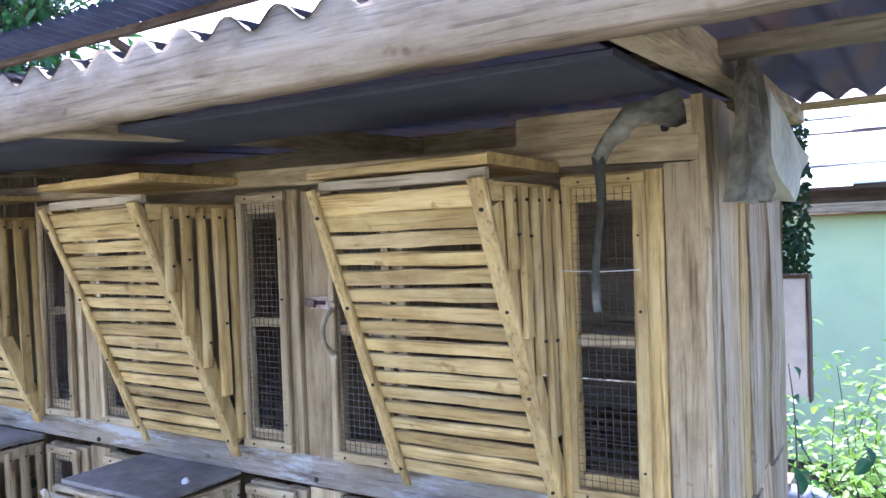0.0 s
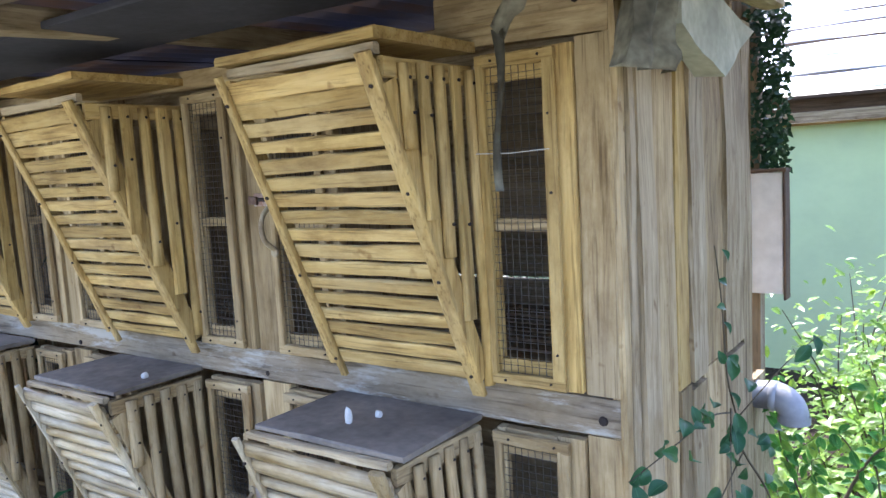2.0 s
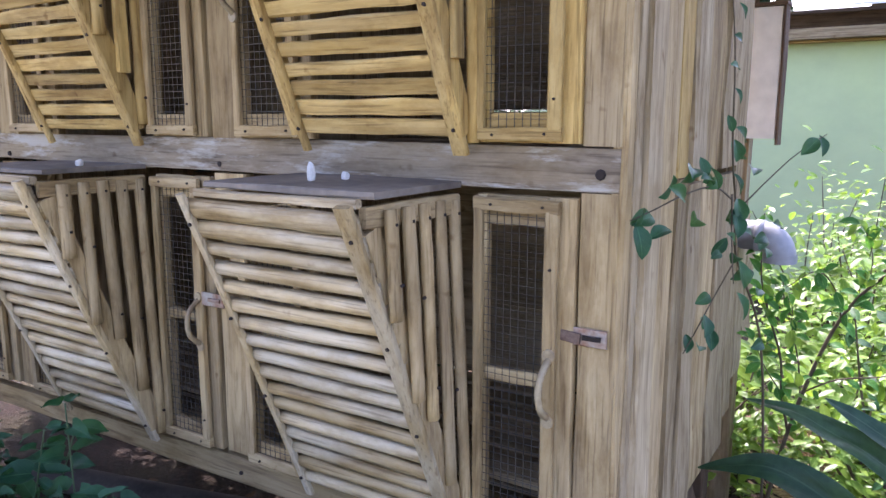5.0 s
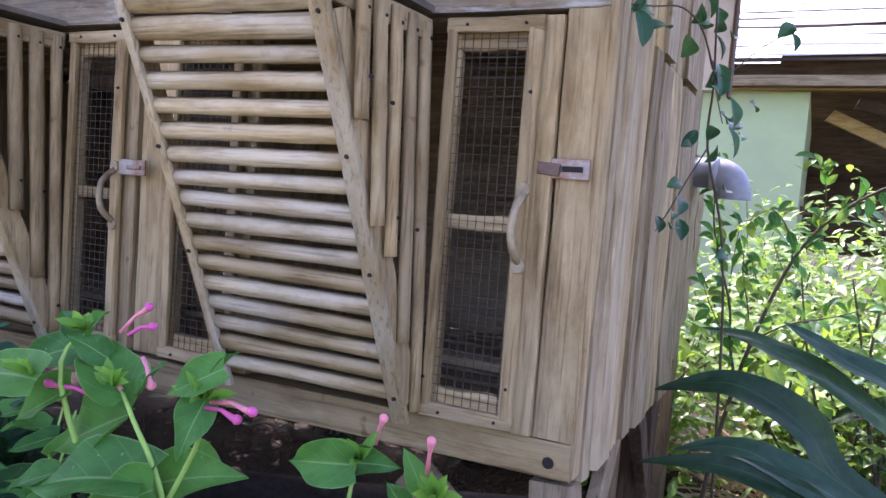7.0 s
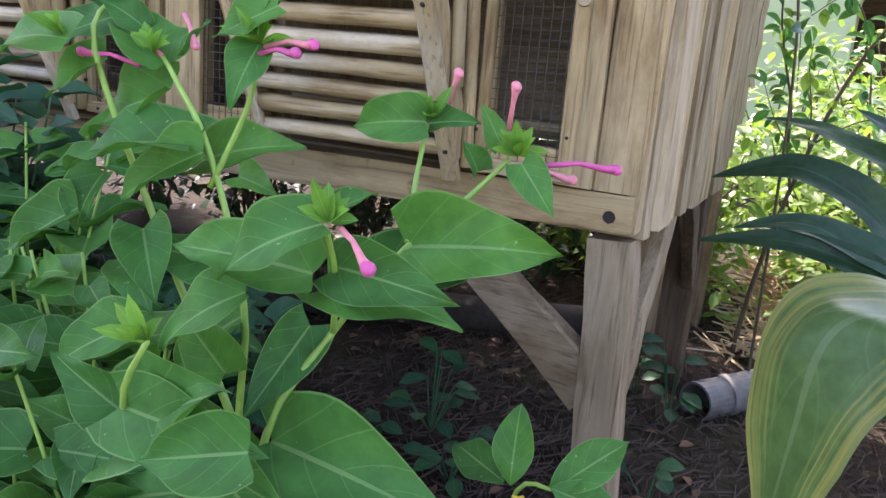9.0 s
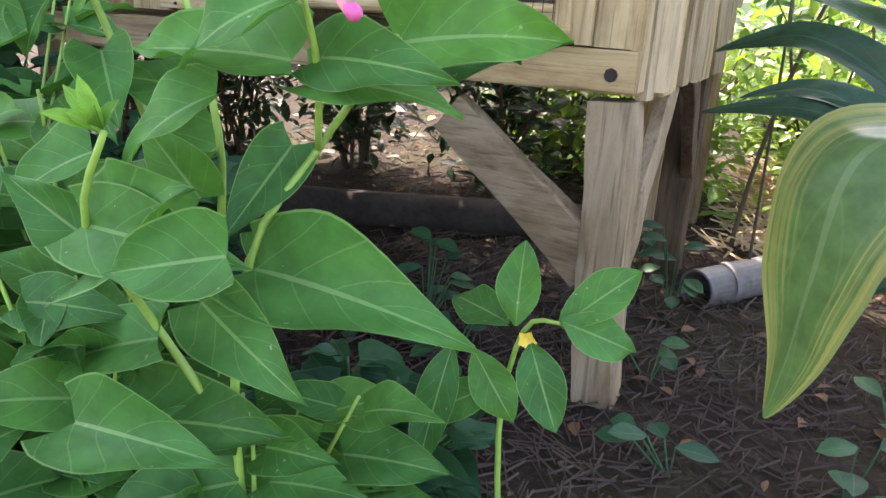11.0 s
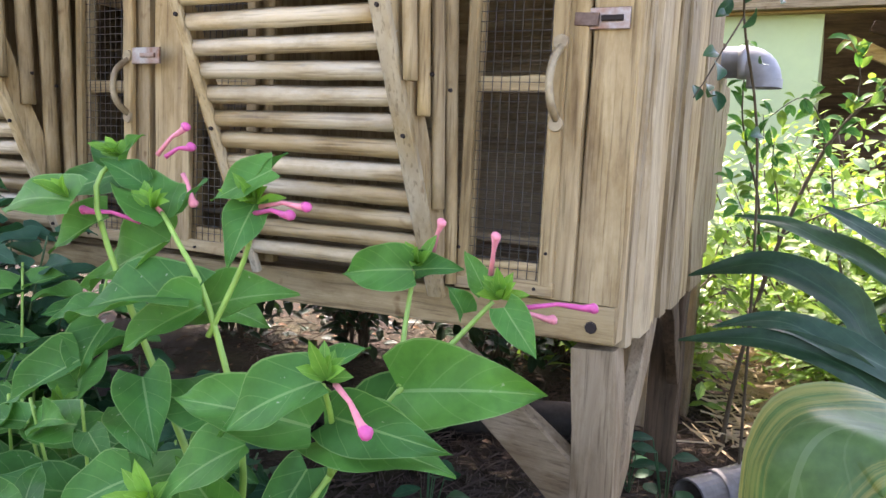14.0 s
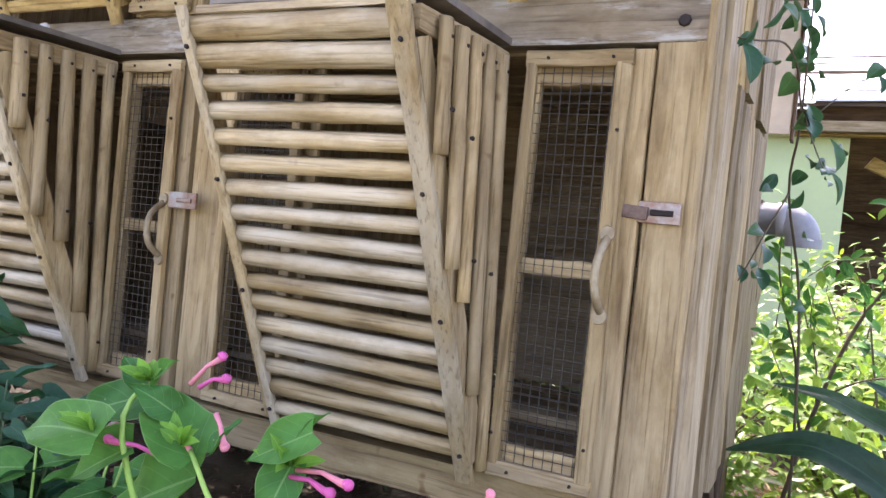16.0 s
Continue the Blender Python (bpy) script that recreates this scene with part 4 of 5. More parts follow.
def flower(parent, base, tip, tip_mat, tube_mat, r=0.0019, open_r=0.0041):
    base, tip = Vector(base), Vector(tip)
    mid = base.lerp(tip, 0.5) + Vector((0, 0, 0.003))
    f = smooth(part("flower", tube_bm([base, mid, base.lerp(tip, 0.85), tip], [r * 1.1, r * 0.8, r * 1.3, r * 1.9], 7), tube_mat, parent, "long thin pink flower tube"))
    bmh = bmesh.new()
    bmesh.ops.create_icosphere(bmh, subdivisions=2, radius=open_r)
    for v in bmh.verts:
        v.co *= 1 + 0.3 * noise.noise(v.co * 300)
    bmesh.ops.translate(bmh, verts=bmh.verts, vec=tip)
    smooth(part("petals", bmh, tip_mat, f))


def bud_cluster(parent, c, n, seed):
    r = random.Random(seed)
    for i in range(n):
        d = Vector((r.uniform(-1, 1), r.uniform(-1, 0.4), r.uniform(0.1, 1.2))).normalized()
        leaf_part(parent, c, Vector(c) + d * r.uniform(0.016, 0.030), 0.009, M_LEAF_YOUNG, "bract", rows=4, cols=2, shape="oval", up=(0.2, -0.7, 0.6), fold=0.6)


def broad(parent, rows, mat=None, ratio=0.60, seed=0):
    r = random.Random(seed)
    for i, q in enumerate(rows):
        base, tip = Vector(q[:3]), Vector(q[3:])
        L = (tip - base).length
        w = max(L * ratio * r.uniform(0.85, 1.1), 0.022)
        up = (r.uniform(-0.35, 0.5), r.uniform(-0.95, -0.35), r.uniform(0.35, 0.9))
        leaf_part(parent, base, tip, w, mat or M_LEAF, up=up, droop=r.uniform(0.05, 0.45), fold=r.uniform(0.15, 0.6), wave=r.uniform(0.05, 0.11), seed=i, rows=12, cols=8, curl=r.uniform(0.0, 0.16))


PLANT_LABEL = "bushy four-o'clock plant with heart-shaped leaves and pink flowers"
near = thing("flowering_plant", PLANT_LABEL, "plant", "flowering plants before the hutch")
broad(near, [
    (-0.100, -0.543, 0.469, 0.053, -0.546, 0.457), (-0.115, -0.574, 0.454, -0.020, -0.596, 0.423), (-0.103, -0.501, 0.540, -0.109, -0.563, 0.489),
    (-0.164, -0.611, 0.502, -0.060, -0.593, 0.492), (-0.055, -0.539, 0.600, 0.030, -0.541, 0.595), (-0.036, -0.489, 0.608, 0.062, -0.460, 0.615),
    (-0.062, -0.480, 0.576, 0.024, -0.440, 0.601), (-0.060, -0.559, 0.599, -0.176, -0.558, 0.595), (-0.185, -0.545, 0.400, -0.290, -0.565, 0.350),
    (-0.219, -0.547, 0.325, -0.065, -0.548, 0.361), (-0.174, -0.490, 0.528, -0.249, -0.482, 0.456), (-0.169, -0.626, 0.381, -0.058, -0.617, 0.385)], ratio=0.58, seed=1)
broad(near, [
    (-0.048, -0.456, 0.688, -0.108, -0.455, 0.678), (-0.052, -0.446, 0.686, -0.011, -0.446, 0.691), (0.022, -0.448, 0.668, 0.052, -0.459, 0.638),
    (0.002, -0.437, 0.676, -0.016, -0.436, 0.703), (-0.014, -0.437, 0.657, -0.024, -0.447, 0.678), (-0.048, -0.568, 0.633, -0.107, -0.589, 0.592),
    (-0.055, -0.558, 0.633, -0.031, -0.538, 0.650), (-0.062, -0.540, 0.586, 0.029, -0.531, 0.577), (-0.144, -0.483, 0.471, -0.115, -0.465, 0.421)], ratio=0.60, seed=2)
G0 = GROUND - 0.01
stem_part(near, [(-0.119, -0.515, G0), (-0.132, -0.528, 0.328), (-0.104, -0.543, 0.473), (-0.083, -0.501, 0.540), (-0.036, -0.489, 0.608), (-0.013, -0.458, 0.638), (0.009, -0.437, 0.669)], 0.0036, 0.0017, M_STEM)
stem_part(near, [(-0.083, -0.501, 0.540), (-0.057, -0.539, 0.594), (-0.045, -0.568, 0.631)], 0.0025, 0.0016, M_STEM)
stem_part(near, [(-0.036, -0.489, 0.611), (-0.046, -0.467, 0.645), (-0.049, -0.451, 0.686)], 0.0023, 0.0016, M_STEM)
stem_part(near, [(-0.132, -0.528, 0.328), (-0.192, -0.544, 0.415), (-0.162, -0.611, 0.502), (-0.119, -0.630, 0.562)], 0.0036, 0.0018, M_STEM)
for c, n, sd in (((0.016, -0.439, 0.672), 12, 1), ((-0.043, -0.568, 0.635), 9, 2), ((-0.046, -0.448, 0.690), 6, 3), ((-0.117, -0.632, 0.564), 8, 4)):
    bud_cluster(near, c, n, sd)
flower(near, (-0.036, -0.568, 0.633), (0.012, -0.611, 0.627), M_PINK, M_CORAL)
flower(near, (0.031, -0.438, 0.667), (0.075, -0.408, 0.668), M_PINK, M_PINK, open_r=0.0039)
flower(near, (0.024, -0.443, 0.661), (0.050, -0.423, 0.659), M_CORAL, M_CORAL, open_r=0.0036)
flower(near, (0.006, -0.437, 0.688), (0.012, -0.446, 0.717), M_CORAL, M_CORAL, open_r=0.0036)
flower(near, (-0.042, -0.435, 0.700), (-0.036, -0.435, 0.722), M_CORAL, M_CORAL, open_r=0.0036)

mid = thing("flowering_plant", PLANT_LABEL, "plant", "flowering plants before the hutch")
broad(mid, [
    (-0.223, -0.485, 0.640, -0.140, -0.466, 0.660), (-0.202, -0.515, 0.656, -0.316, -0.534, 0.625), (-0.154, -0.503, 0.730, -0.160, -0.524, 0.685),
    (-0.160, -0.493, 0.733, -0.134, -0.492, 0.768), (-0.312, -0.531, 0.722, -0.397, -0.530, 0.707), (-0.325, -0.479, 0.751, -0.353, -0.478, 0.769),
    (-0.311, -0.479, 0.756, -0.291, -0.479, 0.776), (-0.253, -0.492, 0.711, -0.330, -0.470, 0.737), (-0.235, -0.492, 0.717, -0.220, -0.481, 0.744),
    (-0.278, -0.508, 0.557, -0.217, -0.539, 0.530), (-0.195, -0.488, 0.563, -0.268, -0.507, 0.569), (-0.299, -0.536, 0.597, -0.360, -0.557, 0.555),
    (-0.323, -0.335, 0.600, -0.271, -0.336, 0.589), (-0.258, -0.483, 0.692, -0.332, -0.503, 0.645)], ratio=0.66, seed=3)
broad(mid, [
    (-0.321, -0.480, 0.742, -0.381, -0.500, 0.718), (-0.307, -0.501, 0.709, -0.352, -0.522, 0.675), (-0.319, -0.504, 0.633, -0.354, -0.524, 0.615), (-0.193, -0.515, 0.652, -0.252, -0.536, 0.612),
    (-0.296, -0.515, 0.623, -0.302, -0.537, 0.574), (-0.251, -0.517, 0.587, -0.213, -0.539, 0.539), (-0.112, -0.559, 0.576, -0.164, -0.580, 0.530), (-0.216, -0.560, 0.528, -0.271, -0.580, 0.490),
    (-0.179, -0.592, 0.482, -0.231, -0.610, 0.521), (-0.144, -0.541, 0.506, -0.174, -0.559, 0.555), (-0.180, -0.592, 0.474, -0.079, -0.611, 0.536), (-0.059, -0.613, 0.505, -0.125, -0.633, 0.487),
    (-0.140, -0.502, 0.755, -0.178, -0.522, 0.731), (-0.290, -0.481, 0.736, -0.319, -0.499, 0.754)], ratio=0.72, seed=8)
stem_part(mid, [(-0.208, -0.474, G0), (-0.183, -0.484, 0.425), (-0.165, -0.500, 0.540), (-0.195, -0.505, 0.649), (-0.230, -0.503, 0.697), (-0.257, -0.492, 0.715)], 0.0035, 0.0017, M_STEM)
stem_part(mid, [(-0.194, -0.506, 0.626), (-0.167, -0.499, 0.686), (-0.153, -0.503, 0.727)], 0.0025, 0.0016, M_STEM)
stem_part(mid, [(-0.183, -0.484, 0.425), (-0.265, -0.487, 0.574), (-0.308, -0.511, 0.715), (-0.313, -0.490, 0.754)], 0.0036, 0.0018, M_STEM)
for c, n, sd in (((-0.153, -0.503, 0.730), 10, 5), ((-0.267, -0.492, 0.717), 9, 6), ((-0.313, -0.484, 0.757), 9, 7), ((-0.316, -0.531, 0.725), 6, 8)):
    bud_cluster(mid, c, n, sd)
for a, b, m1, m2 in (((-0.149, -0.503, 0.728), (-0.101, -0.513, 0.732), M_PINK, M_CORAL), ((-0.153, -0.505, 0.723), (-0.110, -0.519, 0.726), M_PINK, M_PINK),
                     ((-0.257, -0.492, 0.715), (-0.300, -0.481, 0.728), M_CORAL, M_CORAL), ((-0.270, -0.502, 0.707), (-0.323, -0.511, 0.713), M_PINK, M_PINK),
                     ((-0.275, -0.480, 0.760), (-0.255, -0.469, 0.784), M_PINK, M_CORAL), ((-0.266, -0.480, 0.759), (-0.248, -0.470, 0.768), M_PINK, M_PINK), ((-0.236, -0.491, 0.747), (-0.224, -0.492, 0.725), M_CORAL, M_CORAL)):
    flower(mid, a, b, m1, m2, open_r=0.0038)


def filler_plant(x, y, top, spread, n, seed, mat, heads=0):
    """A leafy plant grown from paired leaves along several stems."""
    r = random.Random(seed)
    p = thing("flowering_plant", PLANT_LABEL if heads else "leafy green plant growing in the shade before the hutch", "plant", "flowering plants before the hutch")
    per = max(3, n // 6)
    for s in range(per):
        a = r.uniform(0, 2 * math.pi)
        tx, ty = x + math.cos(a) * spread * r.uniform(0.2, 1), y + math.sin(a) * spread * 0.6 * r.uniform(0.2, 1)
        h = GROUND + (top - GROUND) * r.uniform(0.55, 1.0)
        line = curve_points([(x, y, G0), (x * 0.6 + tx * 0.4, y * 0.6 + ty * 0.4, GROUND + (h - GROUND) * 0.5), (tx, ty, h)], 6)
        c = [line[i] for i in range(len(line))]
        smooth(part("stem", tube_bm(c, [(0.0022 if mat is M_LEAF_WEED else 0.0026) * (1 - 0.5 * i / len(c)) for i in range(len(c))], 6), M_STEM_DARK if mat is M_LEAF_WEED else M_STEM, p))
        for i in (range(2, len(c)) if mat is M_LEAF_WEED else range(3, len(c), 2)):
            ang = r.uniform(0, math.pi)
            for sg in (0, math.pi):
                L = (r.uniform(0.04, 0.075) if mat is M_LEAF_WEED else r.uniform(0.065, 0.115)) * (1 if i < len(c) - 2 else 0.7)
                d = Vector((math.cos(ang + sg), math.sin(ang + sg) * 0.8 - 0.15, r.uniform(-0.35, 0.3))).normalized()
                b0 = Vector(c[i]) + d * 0.012
                leaf_part(p, b0, b0 + d * L, L * r.uniform(0.55, 0.7), mat, up=(r.uniform(-0.5, 0.6), r.uniform(-0.9, -0.2), 0.7), droop=r.uniform(0.05, 0.5), fold=r.uniform(0.1, 0.6), wave=0.08, seed=i + s, rows=9, cols=6, curl=r.uniform(0, 0.14))
        if s < heads:
            bud_cluster(p, c[-1], 6, seed + s)
            flower(p, c[-1], Vector(c[-1]) + Vector((r.uniform(-0.03, 0.03), -0.03, 0.008)), M_PINK, M_CORAL, open_r=0.0039)
    return p


for x, y, top, spread, n, seed, mat, heads in (
        (-0.36, -0.46, 0.62, 0.15, 54, 11, M_LEAF, 1), (-0.55, -0.42, 0.64, 0.18, 66, 12, M_LEAF, 1), (-0.26, -0.54, 0.50, 0.13, 60, 13, M_LEAF, 0), (-0.14, -0.50, 0.36, 0.12, 54, 14, M_LEAF, 0), (-0.30, -0.60, 0.40, 0.10, 45, 19, M_LEAF, 0), (-0.48, -0.58, 0.52, 0.13, 54, 21, M_LEAF, 0),
        (-0.75, -0.34, 0.78, 0.2, 120, 15, M_LEAF_WEED, 1), (-0.98, -0.36, 0.74, 0.22, 132, 17, M_LEAF_WEED, 1), (-1.25, -0.33, 0.74, 0.2, 110, 20, M_LEAF_WEED, 0), (-0.42, -0.30, 0.50, 0.2, 72, 16, M_LEAF_WEED, 0), (-0.12, -0.38, 0.33, 0.12, 54, 18, M_LEAF_WEED, 0), (-1.55, -0.35, 0.82, 0.18, 90, 22, M_LEAF_WEED, 0), (-0.62, -0.50, 0.60, 0.2, 96, 25, M_LEAF_WEED, 0), (-0.85, -0.52, 0.62, 0.2, 110, 26, M_LEAF_WEED, 0), (-0.60, -0.22, 0.48, 0.2, 84, 27, M_LEAF_WEED, 0), (-1.02, -0.40, 1.02, 0.13, 60, 28, M_LEAF_WEED, 0), (-1.0, -0.2, 0.5, 0.25, 100, 29, M_LEAF_WEED, 0)):
    filler_plant(x, y, top, spread, n, seed, mat, heads)

# the weed with toothed leaves and a yellow flower
sida = thing("yellow_flowered_weed", "low weed with toothed green leaves and yellow flower", "plant")
for i, q in enumerate([(0.022, -0.397, 0.407, 0.016, -0.375, 0.467), (0.059, -0.407, 0.420, 0.105, -0.377, 0.463), (0.062, -0.417, 0.428, 0.107, -0.379, 0.401), (0.045, -0.428, 0.411, 0.076, -0.450, 0.362),
                       (-0.005, -0.408, 0.384, 0.032, -0.410, 0.335), (-0.023, -0.408, 0.384, -0.025, -0.451, 0.300), (0.017, -0.397, 0.408, -0.050, -0.347, 0.398), (0.010, -0.399, 0.355, -0.040, -0.430, 0.325)]):
    leaf_part(sida, q[:3], q[3:], 0.034, M_LEAF, shape="oval", up=(0.05, -0.8, 0.6), rows=12, wave=0.10, seed=i * 2, fold=0.25)
stem_part(sida, [(0.023, -0.367, G0), (0.011, -0.381, 0.304), (0.029, -0.398, 0.405), (0.060, -0.412, 0.424)], 0.003, 0.0015, M_STEM)
bmy = bmesh.new()
for k in range(5):
    a = k * 2 * math.pi / 5
    leaf_into(bmy, (0.038, -0.412, 0.406), (0.038 + 0.008 * math.cos(a), -0.415, 0.406 + 0.008 * math.sin(a)), 0.007, (0, -1, 0), rows=3, cols=2, shape="oval")
part("blossom", bmy, M_YELLOW, sida, "small yellow blossom")

# weeds under the hutch and by the leg
for k, (x, y, n) in enumerate(((-0.31, 0.12, 14), (-0.22, 0.02, 8), (-0.40, 0.05, 10), (0.02, 0.42, 9), (-0.06, 0.50, 9), (0.36, 0.10, 8), (0.30, -0.05, 6), (0.12, -0.10, 5), (-0.62, 0.10, 12), (0.05, 0.12, 4), (0.45, 0.4, 9))):
    r = random.Random(40 + k)
    w = thing("weed", "small blue-green weed growing in the soil", "plant", "weeds by the hutch")
    bmw2 = bmesh.new()
    g = ground_height(x, y)
    for i in range(n):
        a = r.uniform(0, 6.28)
        h = r.uniform(0.02, 0.13) * (1.2 if k in (0, 3, 4) else 0.6)
        c = Vector((x + math.cos(a) * 0.05 * r.random(), y + math.sin(a) * 0.05 * r.random(), g + h))
        tube_bm([(x, y, g - 0.005), c], 0.0012, 4, False, bmw2)
        d = Vector((math.cos(a), math.sin(a), r.uniform(-0.3, 0.2))) * r.uniform(0.025, 0.05)
        leaf_into(bmw2, c, c + d, 0.026, (0, -0.4, 1), shape="oval", rows=5, cols=2)
    part("leaves", bmw2, M_LEAF_WEED, w)


# broad and strap-leaved plants to the side
def ribbon_part(parent, pts, widths, side, material, name="leaf", cup=0.18):
    line = curve_points(pts, 6)
    bmr = bmesh.new()
    uvl = bmr.loops.layers.uv.verify()
    n, cols, g = len(line) - 1, 6, []
    for i, p in enumerate(line):
        f = i / n
        k = f * (len(widths) - 1)
        w = widths[int(k)] + (widths[min(int(k) + 1, len(widths) - 1)] - widths[int(k)]) * (k - int(k))
        d = (line[min(i + 1, n)] - line[max(i - 1, 0)]).normalized()
        s = (Vector(side) - d * d.dot(Vector(side))).normalized()
        u = s.cross(d)
        g.append([(bmr.verts.new(p + s * (j / cols * 2 - 1) * w / 2 + u * (cup * w * (abs(j / cols * 2 - 1)) + 0.05 * w * math.sin(f * 14 + j * 1.3))), (j / cols, f)) for j in range(cols + 1)])
    for r0, r1 in zip(g, g[1:]):
        for j in range(cols):
            q = (r0[j], r0[j + 1], r1[j + 1], r1[j])
            fc = bmr.faces.new([v for v, _ in q])
            fc.smooth = True
            for lp, (_, t) in zip(fc.loops, q):
                lp[uvl].uv = t
    return part(name, bmr, material, parent)


broadleaf = thing("broad_leaved_plant", "tall plant with a yellowing broad drooping leaf", "plant")
ribbon_part(broadleaf, [(0.50, -0.06, 0.44), (0.40, -0.12, 0.515), (0.33, -0.16, 0.545), (0.275, -0.19, 0.553), (0.237, -0.21, 0.541), (0.217, -0.225, 0.50), (0.210, -0.23, 0.43), (0.209, -0.228, 0.36), (0.201, -0.222, 0.298)], [0.05, 0.10, 0.14, 0.15, 0.15, 0.14, 0.105, 0.055, 0.003], (0.72, -0.65, -0.30), M_LEAF_CORN, cup=0.08)
stem_part(broadleaf, [(0.578, -0.005, G0), (0.566, -0.008, 0.319), (0.513, -0.033, 0.439)], 0.014, 0.008, M_STEM)

strap = thing("strap_leaved_plant", "clump of dark glossy strap leaves beside the hutch", "plant")
for pts, wd in (([(0.56, 0.54, 0.22), (0.44, 0.48, 0.40), (0.32, 0.45, 0.49), (0.276, 0.45, 0.555), (0.216, 0.45, 0.593), (0.148, 0.45, 0.612), (0.081, 0.45, 0.599), (0.022, 0.45, 0.579)], 0.052),
                ([(0.56, 0.52, 0.20), (0.43, 0.32, 0.37), (0.306, 0.28, 0.475), (0.248, 0.28, 0.505), (0.176, 0.28, 0.519), (0.108, 0.28, 0.514), (0.038, 0.28, 0.499)], 0.036),
                ([(0.60, 0.60, 0.22), (0.55, 0.75, 0.52), (0.42, 0.90, 0.52), (0.28, 1.0, 0.42)], 0.05), ([(0.58, 0.55, 0.2), (0.52, 0.42, 0.36), (0.42, 0.30, 0.36), (0.30, 0.26, 0.28)], 0.05)):
    ribbon_part(strap, pts, [wd * 0.5, wd * 1.1, wd * 1.35, wd * 1.25, wd * 0.75, 0.003], (0.1, 0.6, 0.8), M_LEAF_STRAP, cup=0.15)
for pts, wd in (([(0.57, 0.53, 0.22), (0.45, 0.34, 0.42), (0.309, 0.30, 0.503), (0.246, 0.30, 0.526), (0.194, 0.30, 0.543), (0.142, 0.30, 0.541), (0.085, 0.30, 0.523)], 0.045),
                ([(0.58, 0.58, 0.22), (0.46, 0.60, 0.49), (0.315, 0.60, 0.609), (0.226, 0.60, 0.650), (0.161, 0.60, 0.674), (0.075, 0.60, 0.682)], 0.045),
                ([(0.59, 0.58, 0.22), (0.46, 0.60, 0.57), (0.308, 0.60, 0.665), (0.219, 0.60, 0.712)], 0.045)):
    ribbon_part(strap, pts, [wd * 0.4, wd * 1.0, wd * 1.3, wd * 1.2, wd * 0.7, 0.003], (0.05, 0.75, 0.6), M_LEAF_GLAUCOUS, cup=0.12)
stem_part(strap, [(0.606, 0.504, G0), (0.593, 0.512, 0.319)], 0.02, 0.012, M_STEM)

# a young tree behind the strap leaves
sapling = thing("sapling", "slender sapling with thin brown stems and small green leaves", "sapling")
r = random.Random(77)
for pts, r0 in (([(0.068, 0.871, 0.087), (0.088, 0.869, 0.308), (0.128, 0.857, 0.530), (0.173, 0.863, 0.699), (0.216, 0.846, 0.815), (0.262, 0.829, 0.890), (0.325, 0.810, 0.951), (0.416, 0.791, 1.006)], 0.006),
                ([(0.128, 0.857, 0.530), (0.108, 0.860, 0.618), (0.099, 0.864, 0.703), (0.069, 0.848, 0.808), (0.050, 0.832, 0.899), (0.050, 0.817, 1.040)], 0.0036),
                ([(0.148, 0.859, 0.609), (0.139, 0.853, 0.699), (0.121, 0.846, 0.779), (0.120, 0.838, 0.832)], 0.0022), ([(0.216, 0.846, 0.815), (0.208, 0.829, 0.871), (0.167, 0.811, 0.922), (0.108, 0.800, 0.881)], 0.002),
                ([(0.152, 0.860, 0.629), (0.221, 0.831, 0.681), (0.310, 0.801, 0.714), (0.419, 0.782, 0.766)], 0.0022), ([(0.108, 0.860, 0.618), (0.071, 0.843, 0.679), (0.040, 0.836, 0.748)], 0.0016), ([(0.262, 0.829, 0.890), (0.267, 0.811, 0.963), (0.245, 0.794, 1.033)], 0.0018)):
    line = curve_points(pts, 5)
    smooth(part("stem", tube_bm(line, [r0 * (1 - 0.6 * i / len(line)) for i in range(len(line))], 6), M_TWIG, sapling))
    for i in range(len(line) // 4 if r0 > 0.005 else 2, len(line)):
        for _ in range(2 if i > len(line) // 2 else 1):
            a = r.uniform(0, 6.28)
            d = Vector((math.cos(a), -0.3, math.sin(a) * 0.8)).normalized()
            L = r.uniform(0.022, 0.045)
            leaf_part(sapling, line[i] + d * 0.004, line[i] + d * (L + 0.004), L * 0.5, M_LEAF_SUN if r.random() < 0.35 else M_LEAF, shape="oval", up=(r.uniform(-0.6, 0.6), -0.6, 0.7), rows=5, cols=2, seed=i, fold=0.4, droop=0.4)

# creeper on the end wall
vine = thing("creeper", "thin creeper with small dark leaves climbing the end wall", "creeper")
stem_part(vine, [(0.13, 0.60, G0), (0.12, 0.56, 0.60), (0.105, 0.51, 0.85), (0.08, 0.38, 1.01), (0.09, 0.30, 1.10), (0.094, 0.225, 1.20), (0.096, 0.193, 1.33), (0.09, 0.18, 1.42)], 0.003, 0.0009, M_TWIG)
stem_part(vine, [(0.09, 0.27, 1.12), (0.088, 0.15, 1.15), (0.08, 0.03, 1.15), (0.06, -0.04, 1.135), (0.045, -0.09, 1.125)], 0.0016, 0.0008, M_TWIG)
stem_part(vine, [(0.08, 0.38, 1.01), (0.06, 0.32, 0.95), (0.045, 0.27, 0.90), (0.036, 0.23, 0.87)], 0.0016, 0.0008, M_TWIG)
stem_part(vine, [(0.09, 0.31, 1.10), (0.15, 0.40, 1.18), (0.195, 0.473, 1.221)], 0.0014, 0.0007, M_TWIG)
stem_part(vine, [(0.09, 0.26, 1.13), (0.11, 0.18, 1.07), (0.13, 0.11, 1.02)], 0.0014, 0.0007, M_TWIG)
r = random.Random(5)


